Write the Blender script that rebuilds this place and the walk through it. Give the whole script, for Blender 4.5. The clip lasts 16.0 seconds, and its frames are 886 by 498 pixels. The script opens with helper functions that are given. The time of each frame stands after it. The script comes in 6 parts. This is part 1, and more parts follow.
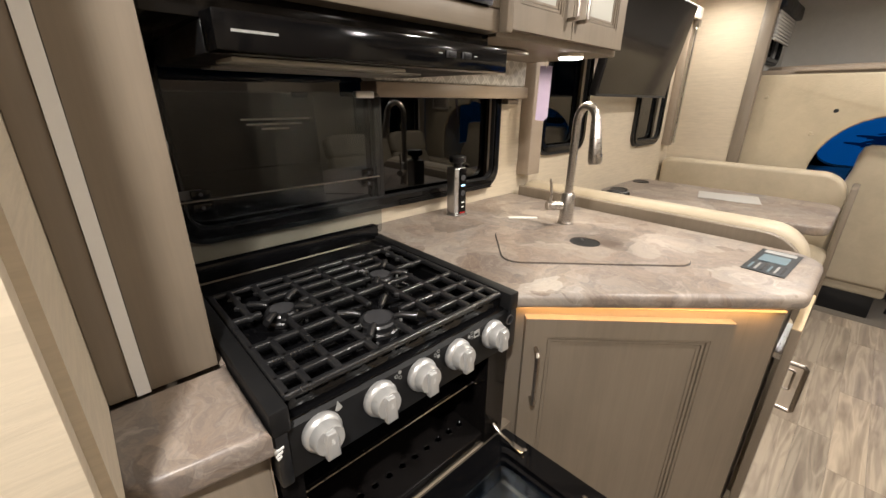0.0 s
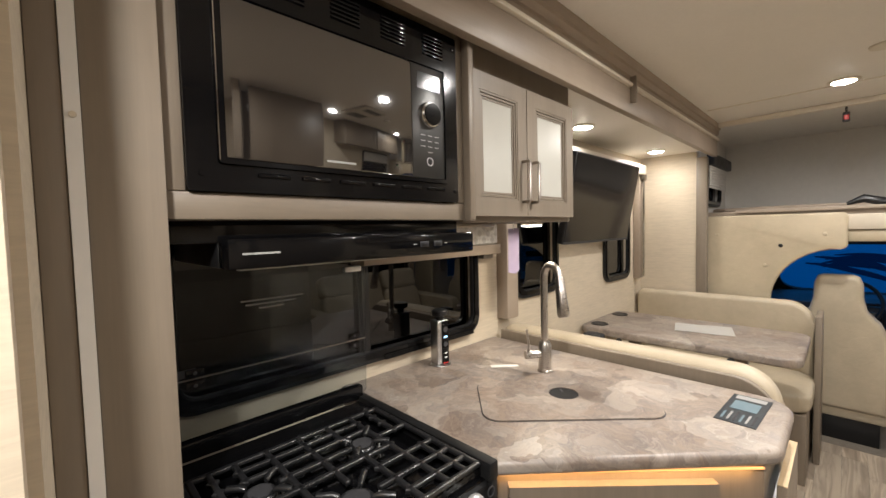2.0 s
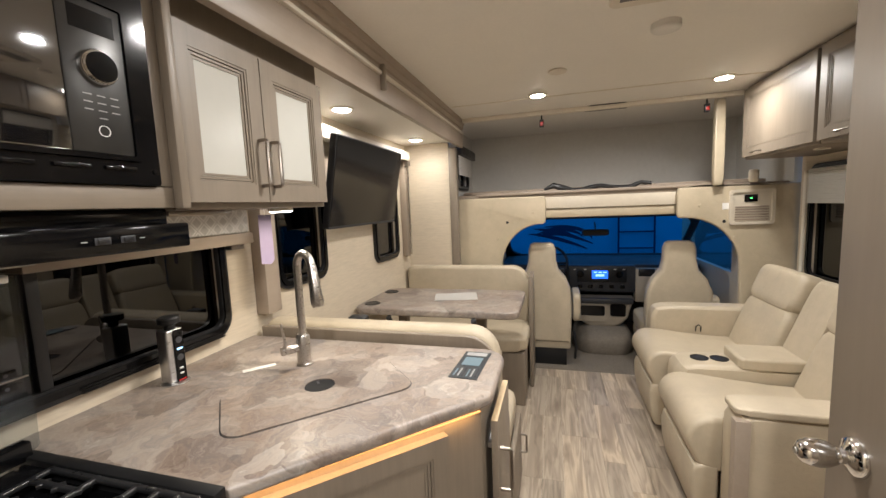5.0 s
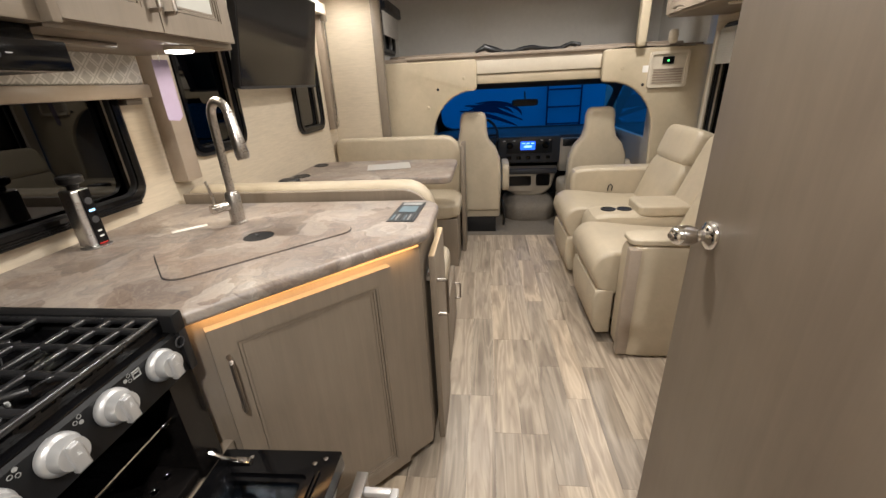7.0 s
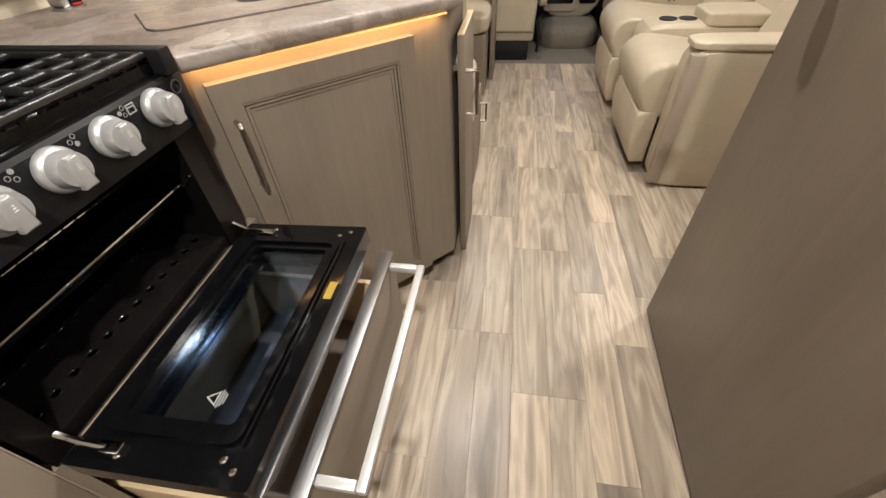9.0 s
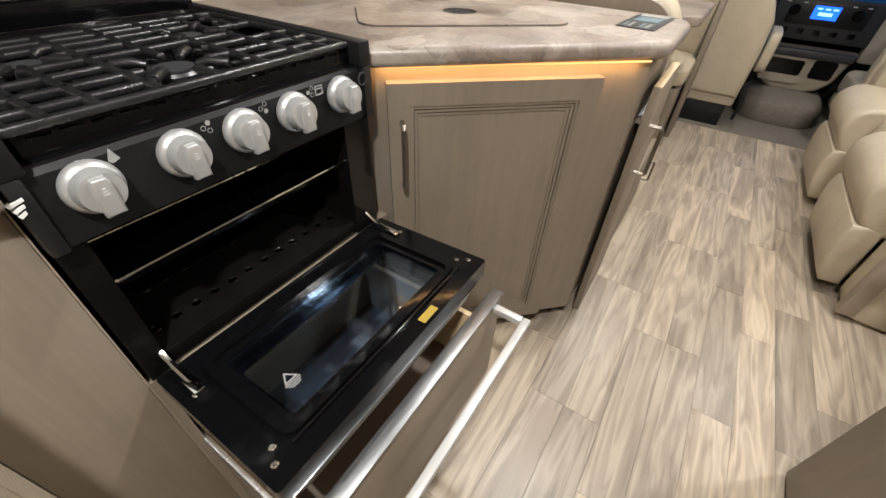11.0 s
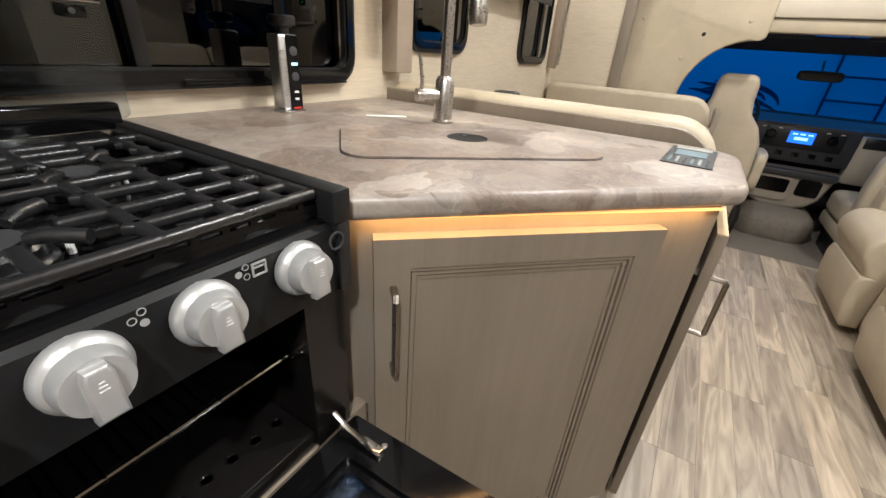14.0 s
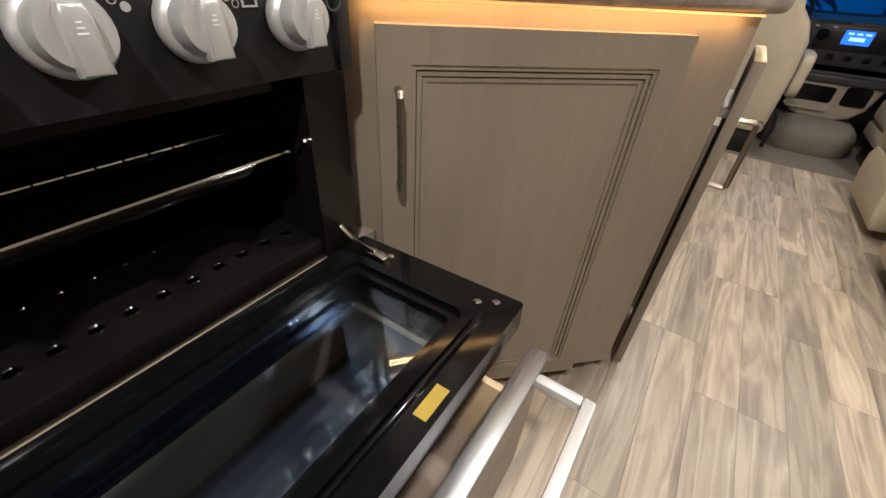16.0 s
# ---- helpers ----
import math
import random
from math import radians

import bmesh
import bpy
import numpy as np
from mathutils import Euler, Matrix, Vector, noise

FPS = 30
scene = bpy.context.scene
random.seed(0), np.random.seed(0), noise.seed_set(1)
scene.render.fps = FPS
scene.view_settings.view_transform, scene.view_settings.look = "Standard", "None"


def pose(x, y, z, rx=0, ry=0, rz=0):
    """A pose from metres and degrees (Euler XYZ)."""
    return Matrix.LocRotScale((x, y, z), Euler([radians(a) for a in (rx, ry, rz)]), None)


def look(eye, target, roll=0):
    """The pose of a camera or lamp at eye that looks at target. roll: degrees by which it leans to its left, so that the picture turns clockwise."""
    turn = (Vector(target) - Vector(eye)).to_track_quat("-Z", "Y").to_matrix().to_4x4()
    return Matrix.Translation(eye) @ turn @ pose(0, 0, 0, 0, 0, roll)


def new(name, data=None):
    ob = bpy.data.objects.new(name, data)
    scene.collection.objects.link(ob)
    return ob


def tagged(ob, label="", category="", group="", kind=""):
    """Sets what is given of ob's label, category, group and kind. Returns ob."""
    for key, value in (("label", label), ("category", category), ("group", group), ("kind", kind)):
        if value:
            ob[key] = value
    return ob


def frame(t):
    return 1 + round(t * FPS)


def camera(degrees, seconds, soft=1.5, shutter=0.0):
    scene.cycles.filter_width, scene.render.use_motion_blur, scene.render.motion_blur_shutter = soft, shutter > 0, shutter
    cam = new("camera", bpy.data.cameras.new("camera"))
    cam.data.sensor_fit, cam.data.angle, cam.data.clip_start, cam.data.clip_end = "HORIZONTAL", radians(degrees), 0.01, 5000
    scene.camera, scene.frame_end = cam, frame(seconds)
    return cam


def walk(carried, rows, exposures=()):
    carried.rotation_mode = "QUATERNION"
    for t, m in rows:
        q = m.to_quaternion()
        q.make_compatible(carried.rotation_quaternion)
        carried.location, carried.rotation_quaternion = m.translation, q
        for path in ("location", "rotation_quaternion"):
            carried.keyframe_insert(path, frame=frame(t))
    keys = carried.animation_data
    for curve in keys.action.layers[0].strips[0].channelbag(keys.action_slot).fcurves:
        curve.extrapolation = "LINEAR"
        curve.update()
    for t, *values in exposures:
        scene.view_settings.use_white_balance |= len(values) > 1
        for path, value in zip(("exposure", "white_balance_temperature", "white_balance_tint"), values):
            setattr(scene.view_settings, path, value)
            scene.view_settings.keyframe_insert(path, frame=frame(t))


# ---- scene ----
cam = camera(96.8, 16.0)
PATH = [
    (0, (0.585, 0.507, 1.29), (1.863, 1.874, 0.582), 0.5),
    (0.5, (0.583, 0.48, 1.345), (1.888, 1.889, 0.787), -0.3),
    (1, (0.585, 0.472, 1.357), (1.927, 1.912, 1.003), -0.7),
    (1.5, (0.574, 0.453, 1.386), (1.938, 1.901, 1.181), -1.1),
    (2, (0.563, 0.43, 1.404), (1.957, 1.86, 1.31), -1.4),
    (2.5, (0.568, 0.422, 1.409), (2.034, 1.782, 1.381), -1.4),
    (3, (0.593, 0.405, 1.411), (2.162, 1.645, 1.403), -1.2),
    (3.5, (0.61, 0.381, 1.413), (2.292, 1.463, 1.397), -1.0),
    (4, (0.639, 0.354, 1.412), (2.439, 1.224, 1.37), -1.1),
    (4.2, (0.662, 0.351, 1.414), (2.5, 1.137, 1.352), -1.2),
    (6.3, (0.675, 0.356, 1.366), (2.596, 0.596, 0.861), -2.5),
    (6.5, (0.641, 0.352, 1.351), (2.542, 0.58, 0.772), -2.6),
    (7, (0.606, 0.351, 1.295), (2.436, 0.57, 0.52), -2.9),
    (7.5, (0.609, 0.359, 1.229), (2.342, 0.579, 0.255), -3.1),
    (8, (0.608, 0.367, 1.165), (2.222, 0.594, 0.007), -3.3),
    (8.5, (0.595, 0.382, 1.112), (2.1, 0.612, -0.185), -3.3),
    (8.7, (0.588, 0.383, 1.097), (2.058, 0.616, -0.239), -3.0),
    (10.8, (0.632, 0.43, 1.086), (1.937, 1.153, -0.246), 2.0),
    (11, (0.652, 0.429, 1.084), (1.953, 1.235, -0.203), 2.6),
    (11.5, (0.694, 0.443, 1.081), (2.007, 1.403, -0.083), 3.4),
    (12, (0.739, 0.49, 1.056), (2.11, 1.491, -0.002), 3.9),
    (12.5, (0.837, 0.561, 1.049), (2.286, 1.525, 0.064), 4.4),
    (13, (0.891, 0.607, 1.053), (2.402, 1.531, 0.125), 4.5),
    (13.5, (0.89, 0.617, 1.066), (2.434, 1.519, 0.17), 4.5),
    (14, (0.888, 0.627, 1.068), (2.432, 1.518, 0.162), 4.4),
    (14.5, (0.882, 0.609, 1.066), (2.373, 1.547, 0.119), 3.9),
    (15, (0.866, 0.608, 1.017), (2.335, 1.487, -0.017), 4.4),
    (15.5, (0.845, 0.592, 0.947), (2.276, 1.448, -0.158), 4.1),
    (16, (0.833, 0.563, 0.901), (2.212, 1.424, -0.264), 3.8),
]
LIGHT = [(0, 0.12, 6450, 10), (2, 0.06, 6300, 10), (4, 0.12, 6200, 10), (6.5, -0.03, 6350, 10), (7.5, 0.15, 6250, 10), (8.5, 0.22, 6350, 10), (11, 0.22, 6100, 8), (12.5, 0.26, 6000, 8), (14, 0.22, 6000, 8), (16, 0.15, 6300, 10)]
walk(cam, [(t, look(eye, target, roll)) for t, eye, target, roll in PATH], LIGHT)

# ---- world and light ----
world = bpy.data.worlds.new("dusk")
scene.world = world
world.use_nodes = True
_bg = world.node_tree.nodes["Background"]
_bg.inputs[0].default_value = (0.02, 0.19, 0.52, 1)
_bg.inputs[1].default_value = 1.35


# ---- materials ----
def nodes_of(name):
    m = bpy.data.materials.new(name)
    m.use_nodes = True
    nt = m.node_tree
    return m, nt, nt.nodes["Principled BSDF"]


def lk(nt, a, b):
    nt.links.new(a, b)


def coords(nt, scale, rot=(0, 0, 0), kind="Object"):
    tc = nt.nodes.new("ShaderNodeTexCoord")
    mp = nt.nodes.new("ShaderNodeMapping")
    mp.inputs["Scale"].default_value = scale
    mp.inputs["Rotation"].default_value = rot
    lk(nt, tc.outputs[kind], mp.inputs[0])
    return mp.outputs[0]


def noise_tex(nt, vec, scale, detail=4, rough=0.55, dist=0.0):
    n = nt.nodes.new("ShaderNodeTexNoise")
    n.inputs["Scale"].default_value = scale
    n.inputs["Detail"].default_value = detail
    n.inputs["Roughness"].default_value = rough
    n.inputs["Distortion"].default_value = dist
    lk(nt, vec, n.inputs["Vector"])
    return n.outputs["Fac"]


def ramp(nt, fac, stops):
    r = nt.nodes.new("ShaderNodeValToRGB")
    while len(r.color_ramp.elements) < len(stops):
        r.color_ramp.elements.new(0.5)
    for e, (p, c) in zip(r.color_ramp.elements, stops):
        e.position = p
        e.color = (*c, 1)
    lk(nt, fac, r.inputs[0])
    return r.outputs[0]


def mix(nt, fac, a, b, mode="MIX"):
    m = nt.nodes.new("ShaderNodeMix")
    m.data_type, m.blend_type = "RGBA", mode
    for sock, v in ((m.inputs[0], fac), (m.inputs[6], a), (m.inputs[7], b)):
        if isinstance(v, (int, float)):
            sock.default_value = v
        elif isinstance(v, tuple):
            sock.default_value = (*v, 1)
        else:
            lk(nt, v, sock)
    return m.outputs[2]


def bump(nt, bsdf, height, strength, dist=0.002):
    b = nt.nodes.new("ShaderNodeBump")
    b.inputs["Strength"].default_value = strength
    b.inputs["Distance"].default_value = dist
    lk(nt, height, b.inputs["Height"])
    lk(nt, b.outputs[0], bsdf.inputs["Normal"])


def plain(name, col, rough=0.5, metal=0.0, vary=0.12, scale=30, bumps=0.05, spec=0.5):
    m, nt, b = nodes_of(name)
    v = coords(nt, (1, 1, 1))
    n1 = noise_tex(nt, v, scale, 5)
    n2 = noise_tex(nt, v, scale / 9, 3)
    dark = tuple(c * (1 - vary) for c in col)
    lite = tuple(min(1, c * (1 + vary)) for c in col)
    c1 = ramp(nt, n1, [(0.3, dark), (0.7, lite)])
    c2 = ramp(nt, n2, [(0.3, dark), (0.7, lite)])
    lk(nt, mix(nt, 0.5, c1, c2), b.inputs["Base Color"])
    r = ramp(nt, n2, [(0.3, (rough * 0.85,) * 3), (0.7, (min(1, rough * 1.15),) * 3)])
    lk(nt, r, b.inputs["Roughness"])
    b.inputs["Metallic"].default_value = metal
    b.inputs["Specular IOR Level"].default_value = spec
    if bumps:
        bump(nt, b, n1, bumps)
    return m


def wood(name, dark, lite, axis="z", rough=0.45, fine=1.0):
    """Laminate with grain that runs along one axis."""
    m, nt, b = nodes_of(name)
    s = {"x": (1.2, 26, 26), "y": (26, 1.2, 26), "z": (26, 26, 1.2)}[axis]
    v = coords(nt, s)
    n1 = noise_tex(nt, v, 1.5 * fine, 6, 0.6, 0.4)
    v2 = coords(nt, tuple(q * 4 for q in s))
    n2 = noise_tex(nt, v2, 2.0 * fine, 3)
    n3 = noise_tex(nt, coords(nt, (1, 1, 0.45)), 5.0, 5, 0.6)
    mid = tuple((p + q) / 2 for p, q in zip(dark, lite))
    c = ramp(nt, n1, [(0.25, dark), (0.5, mid), (0.78, lite)])
    c = mix(nt, 0.22, c, ramp(nt, n2, [(0.35, dark), (0.65, lite)]))
    c = mix(nt, 0.42, c, ramp(nt, n3, [(0.32, tuple(q * 0.88 for q in dark)), (0.68, lite)]))
    lk(nt, c, b.inputs["Base Color"])
    b.inputs["Roughness"].default_value = rough
    bump(nt, b, n2, 0.08, 0.001)
    return m


def plank_mat():
    """Printed oak planks; each plank has its own tone and grain offset."""
    m, nt, b = nodes_of("vinyl plank")
    info = nt.nodes.new("ShaderNodeObjectInfo")
    tc = nt.nodes.new("ShaderNodeTexCoord")
    off = nt.nodes.new("ShaderNodeVectorMath")
    off.operation = "SCALE"
    comb = nt.nodes.new("ShaderNodeCombineXYZ")
    for i in range(3):
        lk(nt, info.outputs["Random"], comb.inputs[i])
    lk(nt, comb.outputs[0], off.inputs[0])
    off.inputs["Scale"].default_value = 37.0
    add = nt.nodes.new("ShaderNodeVectorMath")
    lk(nt, tc.outputs["Object"], add.inputs[0])
    lk(nt, off.outputs[0], add.inputs[1])

    def mapped(s):
        mp = nt.nodes.new("ShaderNodeMapping")
        mp.inputs["Scale"].default_value = s
        lk(nt, add.outputs[0], mp.inputs[0])
        return mp.outputs[0]

    broad = noise_tex(nt, mapped((0.9, 10, 1)), 1.5, 3, 0.5, 0.7)
    fine = noise_tex(nt, mapped((3.5, 90, 1)), 1.8, 5, 0.65, 0.3)
    knots = noise_tex(nt, mapped((1.6, 9, 1)), 2.2, 2, 0.5, 1.3)
    c = ramp(nt, broad, [(0.32, (0.175, 0.140, 0.108)), (0.43, (0.29, 0.240, 0.188)), (0.50, (0.47, 0.402, 0.318)), (0.57, (0.27, 0.223, 0.176)), (0.66, (0.44, 0.376, 0.298))])
    c = mix(nt, 0.10, c, ramp(nt, fine, [(0.32, (0.16, 0.128, 0.10)), (0.62, (0.50, 0.435, 0.35))]))
    c = mix(nt, 0.22, c, ramp(nt, knots, [(0.36, (0.17, 0.135, 0.108)), (0.48, (0.45, 0.39, 0.31))]))
    tone = ramp(nt, info.outputs["Random"], [(0.0, (0.72, 0.705, 0.69)), (0.35, (0.99, 0.96, 0.93)), (0.7, (1.10, 1.06, 1.01)), (1.0, (1.34, 1.27, 1.17))])
    lk(nt, mix(nt, 1.0, c, tone, "MULTIPLY"), b.inputs["Base Color"])
    lk(nt, ramp(nt, fine, [(0.3, (0.30,) * 3), (0.7, (0.42,) * 3)]), b.inputs["Roughness"])
    bump(nt, b, fine, 0.10, 0.001)
    return m


def marble_mat():
    """Stone-print laminate: overlapping beige, grey and brown flakes with pale veins."""
    m, nt, b = nodes_of("stone laminate")
    v = coords(nt, (1, 1, 1))
    warp = nt.nodes.new("ShaderNodeTexNoise")
    warp.inputs["Scale"].default_value = 5.0
    warp.inputs["Detail"].default_value = 4
    lk(nt, v, warp.inputs["Vector"])
    vm = nt.nodes.new("ShaderNodeVectorMath")
    vm.operation = "MULTIPLY_ADD"
    vm.inputs[1].default_value = (0.30, 0.30, 0.30)
    lk(nt, warp.outputs["Color"], vm.inputs[0])
    lk(nt, v, vm.inputs[2])

    def cells(scale):
        vo = nt.nodes.new("ShaderNodeTexVoronoi")
        vo.inputs["Scale"].default_value = scale
        lk(nt, vm.outputs[0], vo.inputs["Vector"])
        sep = nt.nodes.new("ShaderNodeSeparateColor")
        lk(nt, vo.outputs["Color"], sep.inputs[0])
        return sep.outputs[0]

    big, small = cells(7.0), cells(17.0)
    beige, tan, grey, brown, pale = (0.295, 0.240, 0.195), (0.230, 0.160, 0.118), (0.140, 0.127, 0.125), (0.098, 0.069, 0.053), (0.49, 0.43, 0.37)
    c = ramp(nt, big, [(0.08, brown), (0.26, tan), (0.45, beige), (0.62, grey), (0.78, beige), (0.97, pale)])
    c = mix(nt, 0.36, c, ramp(nt, small, [(0.1, grey), (0.4, beige), (0.65, tan), (0.95, pale)]))
    n = noise_tex(nt, vm.outputs[0], 14, 9, 0.72, 1.2)
    c = mix(nt, 0.42, c, ramp(nt, n, [(0.34, brown), (0.46, beige), (0.56, grey), (0.68, pale)]))
    veins = noise_tex(nt, vm.outputs[0], 6.5, 6, 0.6, 1.5)
    vein = ramp(nt, veins, [(0.47, (0, 0, 0)), (0.5, (1, 1, 1)), (0.53, (0, 0, 0))])
    c = mix(nt, mix(nt, 1.0, vein, (0.16, 0.16, 0.16), "MULTIPLY"), c, pale)
    lk(nt, c, b.inputs["Base Color"])
    lk(nt, ramp(nt, n, [(0.3, (0.32,) * 3), (0.7, (0.46,) * 3)]), b.inputs["Roughness"])
    bump(nt, b, noise_tex(nt, v, 220, 3), 0.10, 0.0008)
    return m


def wallpaper_mat(name, col, rotz=0.0):
    """Pale vinyl wall covering with short horizontal brushed streaks."""
    m, nt, b = nodes_of(name)
    n1 = noise_tex(nt, coords(nt, (7, 7, 70), (0, 0, rotz)), 1.6, 6, 0.65, 0.6)
    n2 = noise_tex(nt, coords(nt, (1, 1, 1)), 3.0, 3)
    dark = tuple(c * 0.84 for c in col)
    c = ramp(nt, n1, [(0.32, dark), (0.6, col), (0.8, tuple(min(1, q * 1.06) for q in col))])
    c = mix(nt, 0.25, c, ramp(nt, n2, [(0.3, dark), (0.7, col)]))
    lk(nt, c, b.inputs["Base Color"])
    b.inputs["Roughness"].default_value = 0.6
    bump(nt, b, n1, 0.22, 0.0015)
    return m


def vinyl_mat(name, col):
    """Soft upholstery vinyl with a pebbled grain and faint creases."""
    m, nt, b = nodes_of(name)
    v = coords(nt, (1, 1, 1))
    vo = nt.nodes.new("ShaderNodeTexVoronoi")
    vo.inputs["Scale"].default_value = 330
    lk(nt, v, vo.inputs["Vector"])
    n2 = noise_tex(nt, v, 6, 5, 0.6)
    n3 = noise_tex(nt, v, 24, 4, 0.6, 1.2)
    c = ramp(nt, n2, [(0.3, tuple(q * 0.88 for q in col)), (0.7, tuple(q * 1.07 for q in col))])
    lk(nt, mix(nt, 0.25, c, ramp(nt, n3, [(0.35, tuple(q * 0.84 for q in col)), (0.65, col)])), b.inputs["Base Color"])
    b.inputs["Roughness"].default_value = 0.42
    hh = nt.nodes.new("ShaderNodeMath")
    hh.operation = "MULTIPLY_ADD"
    hh.inputs[1].default_value = 6.0
    lk(nt, n3, hh.inputs[0])
    lk(nt, vo.outputs["Distance"], hh.inputs[2])
    bump(nt, b, hh.outputs[0], 0.16, 0.0018)
    return m


def metal_mat(name, col, rough, brushed=0.0):
    m, nt, b = nodes_of(name)
    n = noise_tex(nt, coords(nt, (4, 90, 90)), 3, 4)
    b.inputs["Metallic"].default_value = 1.0
    lk(nt, ramp(nt, n, [(0.3, tuple(c * 0.86 for c in col)), (0.7, col)]), b.inputs["Base Color"])
    lk(nt, ramp(nt, n, [(0.3, (rough * 0.8,) * 3), (0.7, (rough * 1.25,) * 3)]), b.inputs["Roughness"])
    if brushed:
        bump(nt, b, n, brushed, 0.0006)
    return m


def glass_mat(name, tint, head_on=0.06, smear=0.03, coat=(1, 1, 1)):
    """A thin pane: light passes tinted; it mirrors by head_on straight on and more at a slant."""
    m = bpy.data.materials.new(name)
    m.use_nodes = True
    nt = m.node_tree
    nt.nodes.remove(nt.nodes["Principled BSDF"])
    out = nt.nodes["Material Output"]
    tr = nt.nodes.new("ShaderNodeBsdfTransparent")
    tr.inputs[0].default_value = (*tint, 1)
    gl = nt.nodes.new("ShaderNodeBsdfGlossy")
    gl.inputs["Roughness"].default_value = smear
    gl.inputs["Color"].default_value = (*coat, 1)
    fr = nt.nodes.new("ShaderNodeLayerWeight")
    fr.inputs[0].default_value = 0.5
    pw = nt.nodes.new("ShaderNodeMath")
    pw.operation = "POWER"
    pw.inputs[1].default_value = 4.5
    lk(nt, fr.outputs["Facing"], pw.inputs[0])
    ma = nt.nodes.new("ShaderNodeMath")
    ma.operation = "MULTIPLY_ADD"
    ma.inputs[1].default_value = 1 - head_on
    ma.inputs[2].default_value = head_on
    lk(nt, pw.outputs[0], ma.inputs[0])
    mx = nt.nodes.new("ShaderNodeMixShader")
    lk(nt, ma.outputs[0], mx.inputs[0])
    lk(nt, tr.outputs[0], mx.inputs[1])
    lk(nt, gl.outputs[0], mx.inputs[2])
    lk(nt, mx.outputs[0], out.inputs[0])
    return m


def glow_mat(name, col, strength):
    m, nt, b = nodes_of(name)
    b.inputs["Base Color"].default_value = (*col, 1)
    b.inputs["Emission Color"].default_value = (*col, 1)
    b.inputs["Emission Strength"].default_value = strength
    return m


def quilt_mat():
    """Silver valance fabric with a pale lattice of rounded diamonds."""
    m, nt, b = nodes_of("lattice fabric")
    v = coords(nt, (1, 1, 1), (0, radians(45), 0))
    vo = nt.nodes.new("ShaderNodeTexVoronoi")
    vo.inputs["Scale"].default_value = 26
    vo.inputs["Randomness"].default_value = 0.0
    vo.distance = "CHEBYCHEV"
    lk(nt, v, vo.inputs["Vector"])
    c = ramp(nt, vo.outputs["Distance"], [(0.30, (0.50, 0.48, 0.45)), (0.36, (0.78, 0.76, 0.72)), (0.44, (0.78, 0.76, 0.72)), (0.5, (0.45, 0.43, 0.40))])
    lk(nt, mix(nt, 0.2, c, ramp(nt, noise_tex(nt, v, 160, 3), [(0.3, (0.4, 0.39, 0.37)), (0.7, (0.8, 0.78, 0.74))])), b.inputs["Base Color"])
    b.inputs["Roughness"].default_value = 1.7
    return m


TAUPE = wood("taupe laminate", (0.180, 0.145, 0.108), (0.258, 0.211, 0.160), "z")
TAUPE_X = wood("taupe laminate lengthwise", (0.180, 0.145, 0.108), (0.258, 0.211, 0.160), "x")
DOORWOOD = wood("door laminate", (0.142, 0.112, 0.083), (0.218, 0.175, 0.131), "z", 0.40, 0.35)
MAPLE = wood("raw maple", (0.50, 0.36, 0.20), (0.66, 0.50, 0.31), "y", 0.5)
PLY = wood("grey drawer liner", (0.20, 0.155, 0.12), (0.27, 0.21, 0.165), "y", 0.6)
PLANK = plank_mat()
MARBLE = marble_mat()
PAPER_WALL = wallpaper_mat("wall covering", (0.64, 0.55, 0.42))
PANEL_CREAM = vinyl_mat("padded cream panel", (0.50, 0.42, 0.295))
VINYL = vinyl_mat("cream vinyl", (0.475, 0.402, 0.292))
CEIL = plain("ceiling board", (0.86, 0.825, 0.77), 0.5, vary=0.03, scale=60, bumps=0.04)
WHITE_TRIM = plain("white trim", (0.74, 0.68, 0.58), 0.45, vary=0.05)
CREAM_TRIM = plain("cream trim", (0.60, 0.53, 0.42), 0.5, vary=0.05)
FASCIA = wood("fascia laminate", (0.30, 0.242, 0.188), (0.38, 0.31, 0.243), "x", 0.45)
BLACK = plain("black enamel", (0.0035, 0.0035, 0.004), 0.10, vary=0.2, bumps=0.010, spec=0.32)
SATIN_BLACK = plain("satin black enamel", (0.009, 0.009, 0.0095), 0.48, vary=0.15, scale=90, bumps=0.03, spec=0.24)
OVEN_BLACK = plain("oven enamel", (0.006, 0.0052, 0.005), 0.20, vary=0.3, bumps=0.04, spec=0.28)
BLACK_MATTE = plain("black cast iron", (0.014, 0.014, 0.015), 0.30, vary=0.25, scale=180, bumps=0.12, spec=0.9)
BLACK_PLASTIC = plain("black plastic", (0.010, 0.010, 0.011), 0.40, vary=0.15, scale=200)
DARK_GREY = plain("dark grey plastic", (0.040, 0.040, 0.043), 0.5, vary=0.12)
GREY_FABRIC = plain("grey bunk fabric", (0.68, 0.665, 0.63), 0.9, vary=0.06, scale=260, bumps=0.3)
CARPET = plain("cab carpet", (0.17, 0.145, 0.115), 0.95, vary=0.3, scale=420, bumps=0.8)
NICKEL = metal_mat("brushed nickel", (0.60, 0.565, 0.525), 0.30)
VENT_GREY = plain("grey vent plastic", (0.17, 0.165, 0.155), 0.5, vary=0.1)
DASH_TAN = plain("tan dash plastic", (0.30, 0.255, 0.195), 0.5, vary=0.08, scale=120)
PANEL_GREY = plain("brushed dark panel", (0.055, 0.054, 0.052), 0.30, 0.6, vary=0.10)
KNOB_SILVER = plain("satin silver", (0.53, 0.53, 0.525), 0.36, 0.55, vary=0.04, bumps=0.02)
